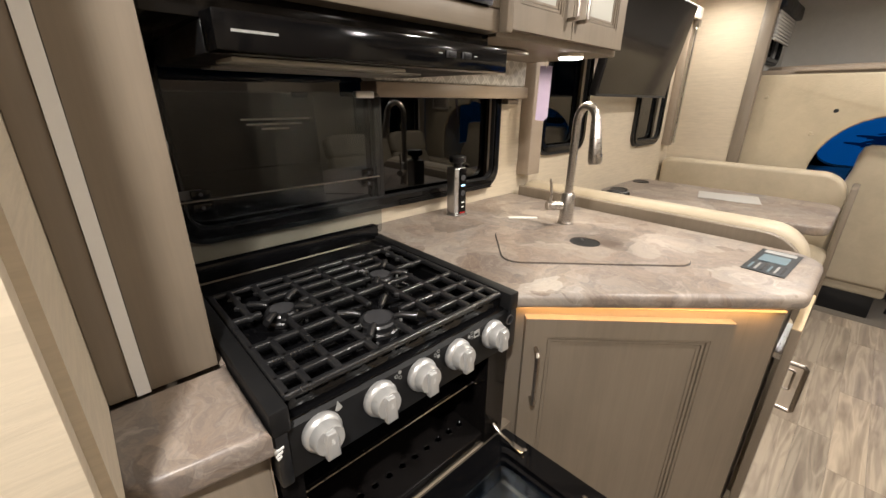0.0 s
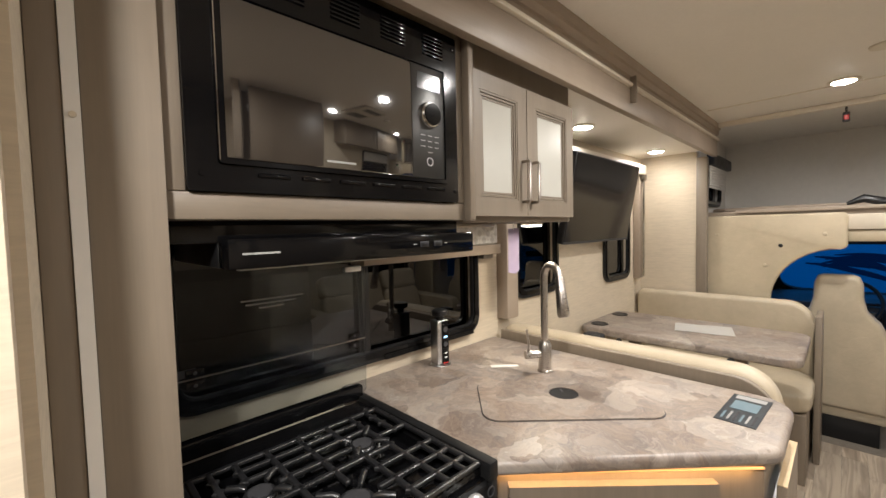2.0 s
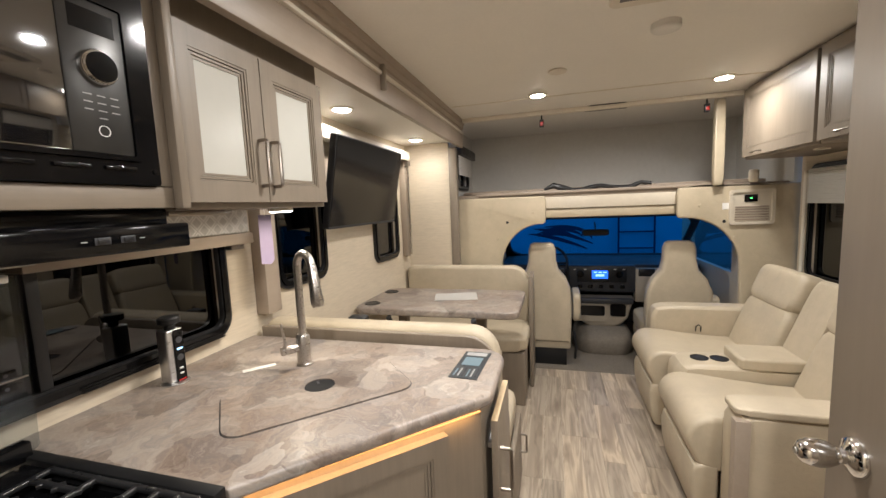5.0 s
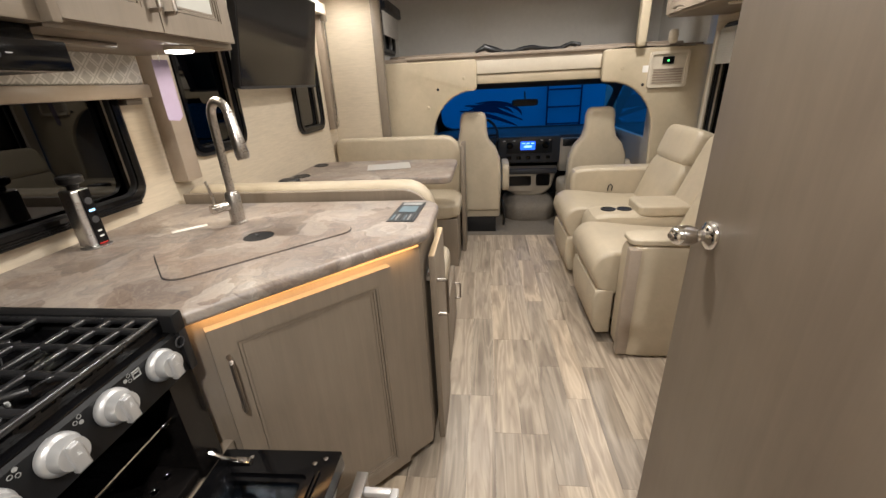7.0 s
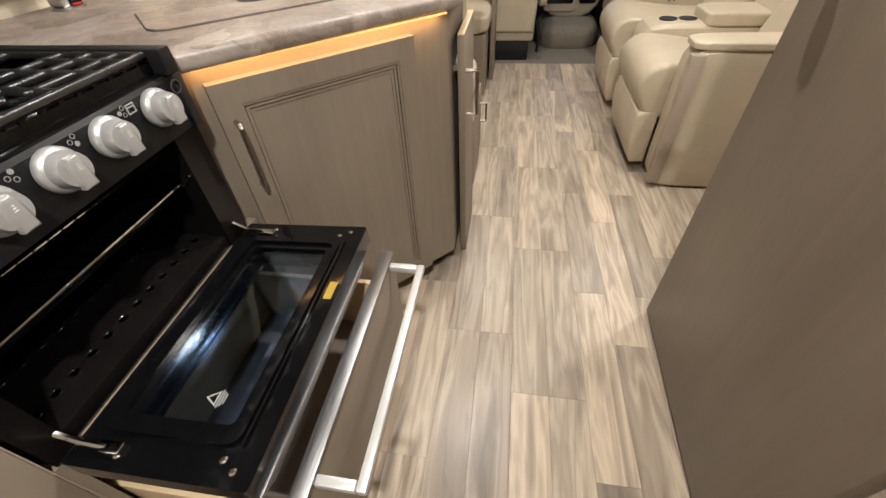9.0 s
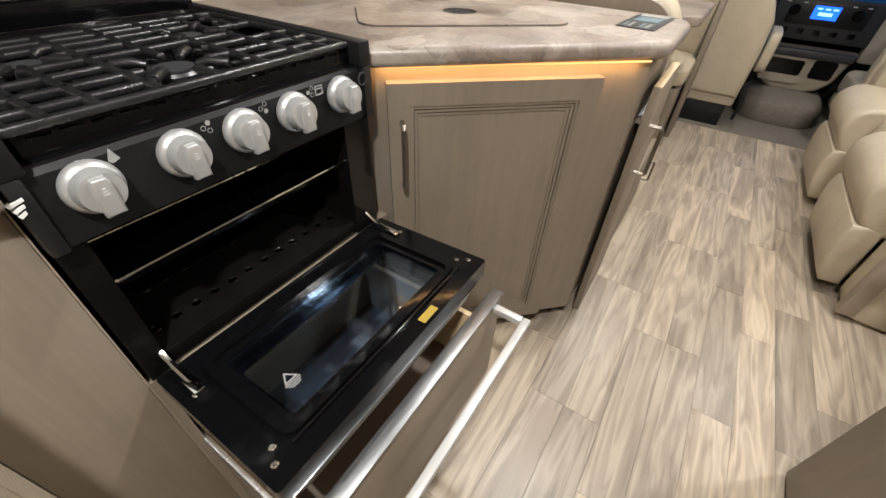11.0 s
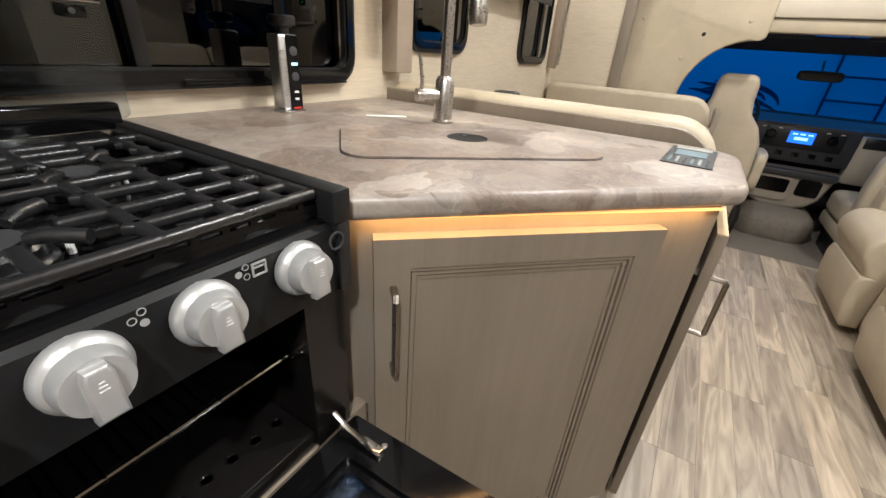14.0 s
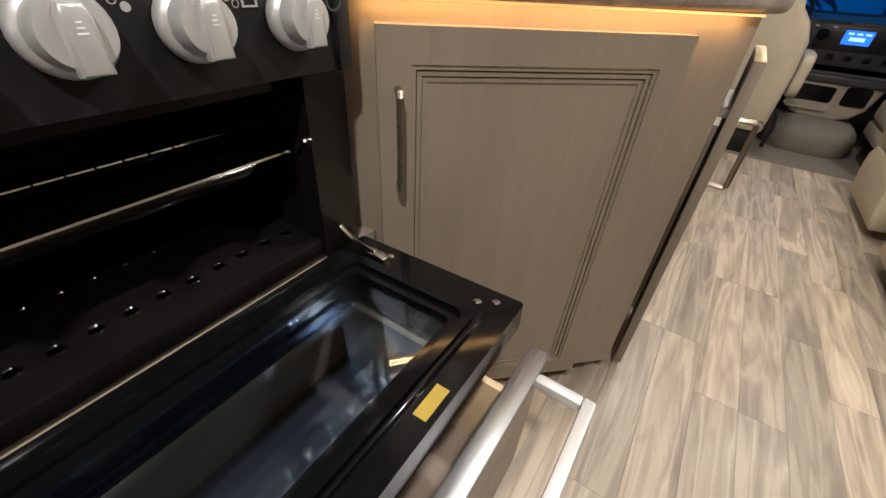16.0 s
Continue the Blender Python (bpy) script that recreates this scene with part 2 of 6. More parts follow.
CHROME = metal_mat("bright chrome", (0.80, 0.79, 0.77), 0.10)
STEEL = metal_mat("grey steel", (0.33, 0.335, 0.34), 0.38)
ALU = metal_mat("satin aluminium", (0.66, 0.66, 0.66), 0.33)
HANDLE_WHITE = plain("satin silver paint", (0.60, 0.60, 0.59), 0.3, 0.35, vary=0.04)
PULL = metal_mat("pewter pull", (0.36, 0.32, 0.28), 0.32)
WINDOW_GLASS = glass_mat("tinted window glass", (0.022, 0.023, 0.025), 0.055, 0.012)
OVEN_GLASS = glass_mat("oven glass", (0.80, 0.86, 0.93), 0.12, 0.03, (0.72, 0.85, 1.0))
COVER_GLASS = glass_mat("stove cover glass", (0.80, 0.82, 0.83), 0.028, 0.02, (0.85, 0.93, 1.0))
CLEAR_GLASS = glass_mat("windscreen glass", (0.90, 0.94, 0.96), 0.02, 0.01)
DARK_GLASS = plain("black glass", (0.010, 0.009, 0.009), 0.045, vary=0.1, bumps=0, spec=0.5)
DARK_GLASS.node_tree.nodes["Principled BSDF"].inputs["IOR"].default_value = 2.8
SCREEN_BLACK = plain("television screen", (0.012, 0.011, 0.011), 0.12, vary=0.1, bumps=0)
FROST = plain("frosted white glass", (0.50, 0.49, 0.44), 0.22, vary=0.02, bumps=0)
QUILT = quilt_mat()
GLOW_WARM = glow_mat("lamp lens", (1.0, 0.93, 0.82), 95.0)
GLOW_COOL = glow_mat("cabinet lamp lens", (1.0, 0.95, 0.86), 14.0)
GLOW_STRIP = glow_mat("amber light strip", (1.0, 0.52, 0.18), 0.9)
GREY_INK = plain("dull print", (0.32, 0.32, 0.31), 0.5, vary=0.05)
GLOW_SCREEN = glow_mat("radio display", (0.02, 0.14, 1.0), 1.6)
GLOW_TEXT = glow_mat("display characters", (0.35, 0.65, 1.0), 1.6)
PAPER = plain("white paper", (0.76, 0.74, 0.70), 0.7, vary=0.03)
PURPLE = plain("lilac paper tag", (0.30, 0.25, 0.37), 0.6, vary=0.08)
YELLOW = plain("yellow tag and reflection", (0.36, 0.25, 0.035), 0.5, vary=0.05)
RED = plain("red plastic", (0.45, 0.02, 0.015), 0.4, vary=0.1)
WHITE_INK = plain("white print", (0.75, 0.75, 0.73), 0.5, vary=0.02)
CARD_DARK = plain("dark leaflet", (0.03, 0.035, 0.04), 0.35, vary=0.2)
CARD_BLUE = plain("pale blue print", (0.13, 0.19, 0.22), 0.4, vary=0.1)
BLUE_COACH = plain("blue coach paint", (0.06, 0.42, 0.62), 0.35, vary=0.04)
NAVY = plain("navy decal", (0.004, 0.02, 0.07), 0.4, vary=0.1)
ASPHALT = plain("asphalt", (0.05, 0.05, 0.052), 0.9, vary=0.25, scale=300, bumps=0.4)


# ---- building blocks ----
def bm_new():
    return bmesh.new()


def shade(bm, angle=35):
    lim = radians(angle)
    for f in bm.faces:
        f.smooth = True
    for e in bm.edges:
        if len(e.link_faces) != 2 or e.calc_face_angle(0) > lim:
            e.smooth = False


def box(bm, x0, x1, y0, y1, z0, z1, r=0.0, seg=2, m=None):
    """A block, its edges rounded by r."""
    old = set(bm.verts)
    vs = bmesh.ops.create_cube(bm, size=1.0)["verts"]
    cx, cy, cz = (x0 + x1) / 2, (y0 + y1) / 2, (z0 + z1) / 2
    for v in vs:
        v.co = Vector((cx + v.co.x * (x1 - x0), cy + v.co.y * (y1 - y0), cz + v.co.z * (z1 - z0)))
    if r > 0:
        es = list({e for v in vs for e in v.link_edges})
        bmesh.ops.bevel(bm, geom=es, offset=min(r, 0.49 * min(x1 - x0, y1 - y0, z1 - z0)), segments=seg, profile=0.5, affect="EDGES")
    if m is not None:
        for v in bm.verts:
            if v not in old:
                v.co = m @ v.co
    return bm


def prism(bm, pts, lo, hi, axis="z", r=0.0, seg=3, m=None):
    """A flat outline, given by points, drawn out along an axis."""
    def put(a, b, h):
        return {"z": (a, b, h), "x": (h, a, b), "y": (a, h, b)}[axis]
    old = set(bm.verts)
    bot = [bm.verts.new(put(a, b, lo)) for a, b in pts]
    top = [bm.verts.new(put(a, b, hi)) for a, b in pts]
    n = len(pts)
    fb, ft = bm.faces.new(bot), bm.faces.new(top)
    fs = [fb, ft] + [bm.faces.new((bot[i], bot[(i + 1) % n], top[(i + 1) % n], top[i])) for i in range(n)]
    bmesh.ops.recalc_face_normals(bm, faces=fs)
    if r > 0:
        es = [e for e in ft.edges] + [e for e in fb.edges]
        bmesh.ops.bevel(bm, geom=es, offset=r, segments=seg, profile=0.5, affect="EDGES")
    if m is not None:
        for v in bm.verts:
            if v not in old:
                v.co = m @ v.co
    return bm


def arc(cx, cy, rx, ry, a0, a1, n=8):
    return [(cx + rx * math.cos(radians(a0 + (a1 - a0) * i / n)), cy + ry * math.sin(radians(a0 + (a1 - a0) * i / n))) for i in range(n + 1)]


def round_rect(a0, a1, b0, b1, r, n=5):
    return arc(a1 - r, b1 - r, r, r, 0, 90, n) + arc(a0 + r, b1 - r, r, r, 90, 180, n) + arc(a0 + r, b0 + r, r, r, 180, 270, n) + arc(a1 - r, b0 + r, r, r, 270, 360, n)


def ring(bm, outer, inner, lo, hi, axis="y"):
    """A frame between two outlines of equally many points."""
    def put(a, b, h):
        return {"z": (a, b, h), "x": (h, a, b), "y": (a, h, b)}[axis]
    n = len(outer)
    rows = [[bm.verts.new(put(a, b, h)) for a, b in pts] for pts, h in ((outer, lo), (outer, hi), (inner, hi), (inner, lo))]
    fs = []
    for k in range(4):
        p, q = rows[k], rows[(k + 1) % 4]
        fs += [bm.faces.new((p[i], p[(i + 1) % n], q[(i + 1) % n], q[i])) for i in range(n)]
    bmesh.ops.recalc_face_normals(bm, faces=fs)
    return bm


def lathe(bm, prof, m, n=20):
    """A turned body: profile of (radius, height), placed by m."""
    rows = []
    for r, h in prof:
        if r < 1e-6:
            rows.append([bm.verts.new(m @ Vector((0, 0, h)))])
        else:
            rows.append([bm.verts.new(m @ Vector((r * math.cos(2 * math.pi * i / n), r * math.sin(2 * math.pi * i / n), h))) for i in range(n)])
    fs = []
    for p, q in zip(rows, rows[1:]):
        for i in range(n):
            j = (i + 1) % n
            if len(p) == 1 and len(q) > 1:
                fs.append(bm.faces.new((p[0], q[j], q[i])))
            elif len(q) == 1 and len(p) > 1:
                fs.append(bm.faces.new((p[i], p[j], q[0])))
            elif len(p) > 1:
                fs.append(bm.faces.new((p[i], p[j], q[j], q[i])))
    for row in (rows[0], rows[-1]):
        if len(row) > 1:
            fs.append(bm.faces.new(row))
    bmesh.ops.recalc_face_normals(bm, faces=fs)
    return bm


def tube(bm, pts, r, n=10, caps=True):
    """A round bar along points; r may be one radius or one for each point."""
    pts = [Vector(p) for p in pts]
    rs = r if isinstance(r, (list, tuple)) else [r] * len(pts)
    side = None
    rows = []
    for i, p in enumerate(pts):
        d = (pts[min(i + 1, len(pts) - 1)] - pts[max(i - 1, 0)]).normalized()
        if side is None:
            side = d.orthogonal().normalized()
        side = (side - d * side.dot(d)).normalized()
        up = d.cross(side)
        rows.append([bm.verts.new(p + (side * math.cos(2 * math.pi * k / n) + up * math.sin(2 * math.pi * k / n)) * rs[i]) for k in range(n)])
    fs = []
    for p, q in zip(rows, rows[1:]):
        fs += [bm.faces.new((p[k], p[(k + 1) % n], q[(k + 1) % n], q[k])) for k in range(n)]
    if caps:
        fs += [bm.faces.new(rows[0]), bm.faces.new(rows[-1])]
    bmesh.ops.recalc_face_normals(bm, faces=fs)
    return bm


def cushion(bm, x0, x1, y0, y1, z0, z1, e=5.0, m=None, cuts=9, crown=0.0):
    """A stuffed block with rounded sides; crown lifts the middle of its top."""
    old = set(bm.verts)
    vs = bmesh.ops.create_cube(bm, size=2.0)["verts"]
    es = list({q for v in vs for q in v.link_edges})
    bmesh.ops.subdivide_edges(bm, edges=es, cuts=cuts, use_grid_fill=True)
    allv = [v for v in bm.verts if v not in old]
    c = Vector(((x0 + x1) / 2, (y0 + y1) / 2, (z0 + z1) / 2))
    h = Vector(((x1 - x0) / 2, (y1 - y0) / 2, (z1 - z0) / 2))
    for v in allv:
        p = v.co
        d = (abs(p.x) ** e + abs(p.y) ** e + abs(p.z) ** e) ** (1 / e)
        q = p / d
        lift = crown * (1 - q.x * q.x) * (1 - q.y * q.y) if q.z > 0 else 0
        v.co = c + Vector((q.x * h.x, q.y * h.y, q.z * h.z + lift))
    if m is not None:
        for v in allv:
            v.co = m @ v.co
    return bm


ORIGIN = Vector((0, 0, 0))    # where the space being built has its own zero


def mesh_of(name, bm, mat, angle=35):
    shade(bm, angle)
    for v in bm.verts:
        v.co += ORIGIN
    me = bpy.data.meshes.new(name)
    bm.to_mesh(me)
    bm.free()
    me.materials.append(mat)
    return me


def thing(name, label, category, at=(0, 0, 0), group=""):
    ob = new(name)
    ob.empty_display_size = 0.05
    ob.location = Vector(at) + ORIGIN
    return tagged(ob, label, category, group)


def hang(ob, parent):
    ob.parent = parent
    if parent.type == "EMPTY":
        ob.matrix_parent_inverse = Matrix.Translation(-Vector(parent.location))
    return ob


def part(name, bm, mat, parent, label="", angle=35):
    ob = hang(new(name, mesh_of(name, bm, mat, angle)), parent)
    return tagged(ob, label)


def single(name, bm, mat, label, category, group="", angle=35):
    return tagged(new(name, mesh_of(name, bm, mat, angle)), label, category, group)


def structure(name, bm, mat, label, angle=35):
    return tagged(new(name, mesh_of(name, bm, mat, angle)), label, name.split("_")[0], "", "structure")


def wall_holes(bm, axis, w0, w1, a0, a1, z0, z1, holes):
    """A wall between w0 and w1 on an axis, from a0 to a1, with rectangular holes (a0, a1, z0, z1) clear through it."""
    cuts = sorted({a0, a1, *[h[0] for h in holes], *[h[1] for h in holes]})
    for p, q in zip(cuts, cuts[1:]):
        spans = sorted((h[2], h[3]) for h in holes if h[0] <= p and h[1] >= q)
        z = z0
        for lo, hi in spans + [(z1, z1)]:
            if lo > z + 1e-6:
                if axis == "y":
                    box(bm, p, q, w0, w1, z, lo)
                else:
                    box(bm, w0, w1, p, q, z, lo)
            z = hi
    bmesh.ops.remove_doubles(bm, verts=bm.verts, dist=1e-5)
    return bm


def bar_handle(parent, a, b, out, r=0.005, name="handle", mat=None, label=""):
    """A square pull between two points, standing off by the vector out."""
    a, b, out = Vector(a), Vector(b), Vector(out)
    bm = bm_new()
    d = (b - a).normalized()
    tube(bm, [a, a + out * 0.85, a + out + d * 0.004, b + out - d * 0.004, b + out * 0.85, b], r, 8)
    return part(name, bm, mat or PULL, parent, label)


def lamp_at(name, loc, watts, size, col=(1.0, 0.945, 0.88), target=None, spread=170):
    d = bpy.data.lights.new(name, "AREA")
    d.shape, d.size, d.energy, d.color = "DISK", size, watts, col
    d.spread = radians(spread)
    ob = new(name, d)
    ob.matrix_world = look(loc, target or (loc[0], loc[1] + 1e-4, loc[2] - 1))
    return tagged(ob, kind="structure")


# ---- the shell of the coach ----
CAB = Vector((-0.12, 0.03, -0.025))
XB, XF = -0.70, 3.985          # back wall, cab step
YR, YL = -1.27, 1.17          # main side walls
YS = 1.58                     # wall of the slide-out
ZC, ZS = 2.10, 1.93           # ceilings

bm = bm_new()
box(bm, XB, XF, YR, YS, -0.06, -0.006)
floor = structure("floor", bm, BLACK_PLASTIC, "sub-floor under wood-look vinyl planks")

KW = (0.745, 1.853, 0.984, 1.395)
W2 = (2.19, 2.55, 1.08, 1.62)
W3 = (3.22, 3.60, 1.05, 1.62)
bm = bm_new()
wall_holes(bm, "y", YS, YS + 0.05, 0.45, 3.95, 0, ZC, [KW, W2, W3])
structure("wall_slide", bm, PAPER_WALL, "cream wall covering with brushed horizontal streaks")
bm = bm_new()
box(bm, 3.895, 3.94, 1.195, YS, 0, ZS)
structure("wall_slide_end", bm, PAPER_WALL, "cream end wall of the slide-out")
bm = bm_new()
box(bm, 3.887, 3.945, 1.13, 1.195, 0, ZS - 0.045, 0.004)
structure("trim_slide_post", bm, TAUPE, "taupe post at the end of the slide-out")
bm = bm_new()
box(bm, 0.45, 0.535, 0.89, YS, 0, 0.9045)
box(bm, 0.45, 0.544, 0.89, YS, 0.9055, ZC)
structure("wall_partition", bm, PAPER_WALL, "cream partition wall beside the tall panel")
bm = bm_new()
box(bm, 0.445, 0.535, 0.862, 0.8895, 0, ZC, 0.001)
structure("trim_partition", bm, PAPER_WALL, "cream corner of the partition")
bm = bm_new()
box(bm, XB, 0.445, 0.865, 0.91, 0, ZC)
structure("wall_bath", bm, PAPER_WALL, "cream bathroom wall")
bm = bm_new()
box(bm, XB - 0.05, XB, YR, 0.91, 0, ZC)
structure("wall_rear", bm, TAUPE, "taupe rear wall")
RW = (2.98, 3.80, 0.86, 1.55)
bm = bm_new()
wall_holes(bm, "y", YR - 0.05, YR, XB, 3.95, 0, ZC, [RW])
structure("wall_right", bm, PAPER_WALL, "cream side wall behind the sofa")

bm = bm_new()
box(bm, XB, 3.90, YR, 1.075, ZC, ZC + 0.04)
structure("ceiling", bm, CEIL, "smooth cream ceiling panel")
bm = bm_new()
box(bm, 0.500, 3.895, 1.11, YS, ZS, ZS + 0.03)
structure("ceiling_slide", bm, CEIL, "cream ceiling of the slide-out")

# the fascia over the slide-out: board, pale bead and cove
bm = bm_new()
box(bm, 0.500, 3.95, 1.080, 1.11, 1.882, 1.99, 0.003)
structure("trim_fascia", bm, FASCIA, "taupe fascia board along the slide-out")
bm = bm_new()
box(bm, 0.500, 3.95, 1.067, 1.11, 1.991, 2.006, 0.004)
structure("trim_bead", bm, WHITE_TRIM, "pale bead along the fascia")
bm = bm_new()
prism(bm, [(1.11, 2.007), (1.083, 2.007), (1.081, 2.030), (1.073, 2.034), (1.071, 2.062), (1.062, 2.066), (1.060, ZC - 0.001), (1.11, ZC - 0.001)], 0.500, 3.95, "x")
structure("trim_cove", bm, FASCIA, "stepped taupe cove under the ceiling")
bm = bm_new()
box(bm, 2.325, 2.342, 1.055, 1.0795, 1.925, 2.035, 0.003)
structure("trim_joint", bm, TAUPE, "narrow joint cover on the fascia")

# ceiling seams and the cross bar at the cab-over
bm = bm_new()
box(bm, 3.86, 3.90, YR, 1.060, 2.068, 2.0995, 0.006)
structure("trim_crossbar", bm, WHITE_TRIM, "cream cross bar where the ceiling ends")
bm = bm_new()
box(bm, 3.45, 3.462, YR, 1.04, 2.0955, 2.0998)
structure("trim_seam", bm, WHITE_TRIM, "ceiling seam strip")

# cab-over bunk and cab have their own zero
ORIGIN = CAB
bm = bm_new()
box(bm, 5.02, 5.06, YR, YL, 1.40, 2.14)
structure("wall_bunk_front", bm, GREY_FABRIC, "grey fabric wall of the bunk")
BW = (4.22, 4.72, 1.60, 1.86)
bm = bm_new()
wall_holes(bm, "y", YL, YL + 0.05, 4.10, 5.06, 1.46, 2.14, [BW])
structure("wall_bunk_left", bm, GREY_FABRIC, "grey fabric side wall of the bunk")
bm = bm_new()
box(bm, 4.1, 5.06, YR - 0.05, YR, 1.46, 2.14)
structure("wall_bunk_right", bm, GREY_FABRIC, "grey fabric side wall of the bunk")
bm = bm_new()
box(bm, 4.04, 5.06, YR - 0.05, YL + 0.05, 2.12, 2.16)
structure("ceiling_bunk", bm, GREY_FABRIC, "grey ceiling of the bunk")
bm = bm_new()
box(bm, 4.10, 4.13, YL, YL + 0.05, 0, 1.46)
structure("wall_left", bm, PAPER_WALL, "cream wall ahead of the slide-out")
ORIGIN = Vector((0, 0, 0))


def rv_window(name, hole, y, face, thick, label, divide=(), band=0.03):
    """A window with a rounded black frame in a hole (a0, a1, z0, z1) of a wall along x; face is the side it shows."""
    a0, a1, z0, z1 = hole
    w = tagged(new(name), label, "window", "", "structure")
    w.location = Vector(((a0 + a1) / 2, y, z0)) + ORIGIN
    bm = bm_new()
    g = band
    y0, y1 = sorted((y - face * thick, y + face * 0.016))
    ring(bm, round_rect(a0 - g, a1 + g, z0 - g, z1 + g, 0.075), round_rect(a0 + 0.012, a1 - 0.012, z0 + 0.012, z1 - 0.012, 0.045), *sorted((y + face * 0.001, y + face * 0.018)), "y")
    part("window_frame", bm, BLACK_PLASTIC, w, "black rounded frame")
    bm = bm_new()
    ring(bm, round_rect(a0 - 0.5 * g, a1 + 0.5 * g, z0 - 0.5 * g, z1 + 0.5 * g, 0.06), round_rect(a0 + 0.006, a1 - 0.006, z0 + 0.006, z1 - 0.006, 0.05), *sorted((y + face * 0.019, y + face * 0.026)), "y")
    part("rim", bm, BLACK, w)
    bm = bm_new()
    yy = y - face * 0.02
    box(bm, a0 + 0.001, a1 - 0.001, yy - 0.002, yy + 0.002, z0 + 0.001, z1 - 0.001)
    part("pane", bm, WINDOW_GLASS, w, "dark tinted glass")
    for d in divide:
        bm = bm_new()
        box(bm, d - 0.014, d + 0.014, *sorted((y - face * 0.016, y + face * 0.012)), z0 + 0.001, z1 - 0.001, 0.003)
        part("mullion", bm, BLACK_PLASTIC, w)
    return w


kw = rv_window("window_1", KW, YS, -1, 0.05, "dark sliding kitchen window in a black frame", (1.300,))
bm = bm_new()
for zz in (0.959, 0.966, 0.973):
    box(bm, 1.36, 1.83, YS - 0.0315, YS - 0.0265, zz - 0.0025, zz + 0.0025, 0.001)
part("track", bm, BLACK, kw)
rv_window("window_2", W2, YS, -1, 0.05, "dark dinette window with rounded corners")
rv_window("window_3", W3, YS, -1, 0.05, "dark dinette window with rounded corners")
rv_window("window_4", RW, YR, 1, 0.05, "dark window beside the sofa")
ORIGIN = CAB
rv_window("window_5", BW, YL, -1, 0.05, "small dark bunk window")
ORIGIN = Vector((0, 0, 0))

# ---- floor planks ----
rng = random.Random(4)
W, L = 0.106, 0.62
_cache = {}


def plank(x0, x1, y0, y1):
    key = (round(x1 - x0, 3), round(y1 - y0, 3))
    if key not in _cache:
        b = bm_new()
        hx, hy = (x1 - x0) / 2 - 0.0001, (y1 - y0) / 2 - 0.0001
        lo = [b.verts.new((sx * hx, sy * hy, -0.006)) for sx, sy in ((-1, -1), (1, -1), (1, 1), (-1, 1))]
        hi = [b.verts.new((sx * (hx - 0.0003), sy * (hy - 0.0003), 0)) for sx, sy in ((-1, -1), (1, -1), (1, 1), (-1, 1))]
        b.faces.new(hi)
        for i in range(4):
            b.faces.new((lo[i], lo[(i + 1) % 4], hi[(i + 1) % 4], hi[i]))
        me = bpy.data.meshes.new("plank")
        b.to_mesh(me)
        b.free()
        me.materials.append(PLANK)
        _cache[key] = me
    ob = new("plank", _cache[key])
    ob.location = ((x0 + x1) / 2, (y0 + y1) / 2, 0)
    ob.parent = floor


def lay_planks():
    y, row = YR, 0
    while y < 1.14:
        y1 = min(y + W, YS)
        x = XB - rng.choice((0.0, 0.21, 0.42))
        while x < XF:
            x0, x1 = max(x, XB), min(x + L, XF)
            if x1 - x0 > 0.02:
                plank(x0, x1, y, y1)
            x += L
        y, row = y1, row + 1


# ---- kitchen: counter, cabinets ----
CZ = 0.905


def counter():
    """The stone-look worktop with its cut-out sink lid."""
    t = thing("countertop", "stone-print laminate worktop with angled front and rounded corner", "countertop", (1.6, 1.1, CZ - 0.05))
    pts = [(1.201, YS - 0.002), (1.201, 0.962), (1.210, 0.945)] + arc(1.690, 0.572, 0.055, 0.055, 225, 270, 4) + arc(1.915, 0.602, 0.085, 0.085, 270, 360, 8) + [(2.00, YS - 0.002)]
    bm = bm_new()
    prism(bm, pts, CZ - 0.035, CZ, "z", 0.013, 4)
    part("slab", bm, MARBLE, t)
    # sink lid lies flush, a hairline gap round it
    ux, uy = Vector((1, -1, 0)).normalized(), Vector((1, 1, 0)).normalized()
    c = Vector((1.593, 0.999, 0))
    m = Matrix(((ux.x, uy.x, 0, c.x), (ux.y, uy.y, 0, c.y), (0, 0, 1, 0), (0, 0, 0, 1)))
    out = round_rect(-0.245, 0.245, -0.135, 0.135, 0.05, 6)
    inn = round_rect(-0.2425, 0.2425, -0.1325, 0.1325, 0.048, 6)
    bm = bm_new()
    ring(bm, out, inn, CZ + 0.0002, CZ + 0.0009, "z")
    bm.transform(m)
    part("gap", bm, DARK_GREY, t, "dark hairline gap")
    bm = bm_new()
    n = 28
    inn2 = round_rect(-0.242, 0.242, -0.132, 0.132, 0.047, 6)
    circ = [(0.010 + 0.043 * math.cos(2 * math.pi * (k + 3.5) / n), 0.030 + 0.043 * math.sin(2 * math.pi * (k + 3.5) / n)) for k in range(n)]
    ring(bm, inn2, circ, CZ + 0.0003, CZ + 0.0035, "z")
    bm.transform(m @ Matrix.Identity(4))
    part("sink_lid", bm, MARBLE, t, "flush sink lid of the same stone print")
    bm = bm_new()
    lathe(bm, [(0, CZ + 0.0008), (0.0425, CZ + 0.0008), (0.0425, CZ + 0.0018), (0, CZ + 0.0018)], m @ Matrix.Translation((0.010, 0.030, 0)), 24)
    part("finger_hole", bm, SATIN_BLACK, t, "dark round finger hole")
    bm = bm_new()
    box(bm, -0.003, 0.003, 0.012, 0.034, CZ + 0.0018, CZ + 0.003, m=m @ Matrix.Translation((0.010, 0.030, 0)))
    part("hole_rib", bm, DARK_GREY, t)
    return t


counter()

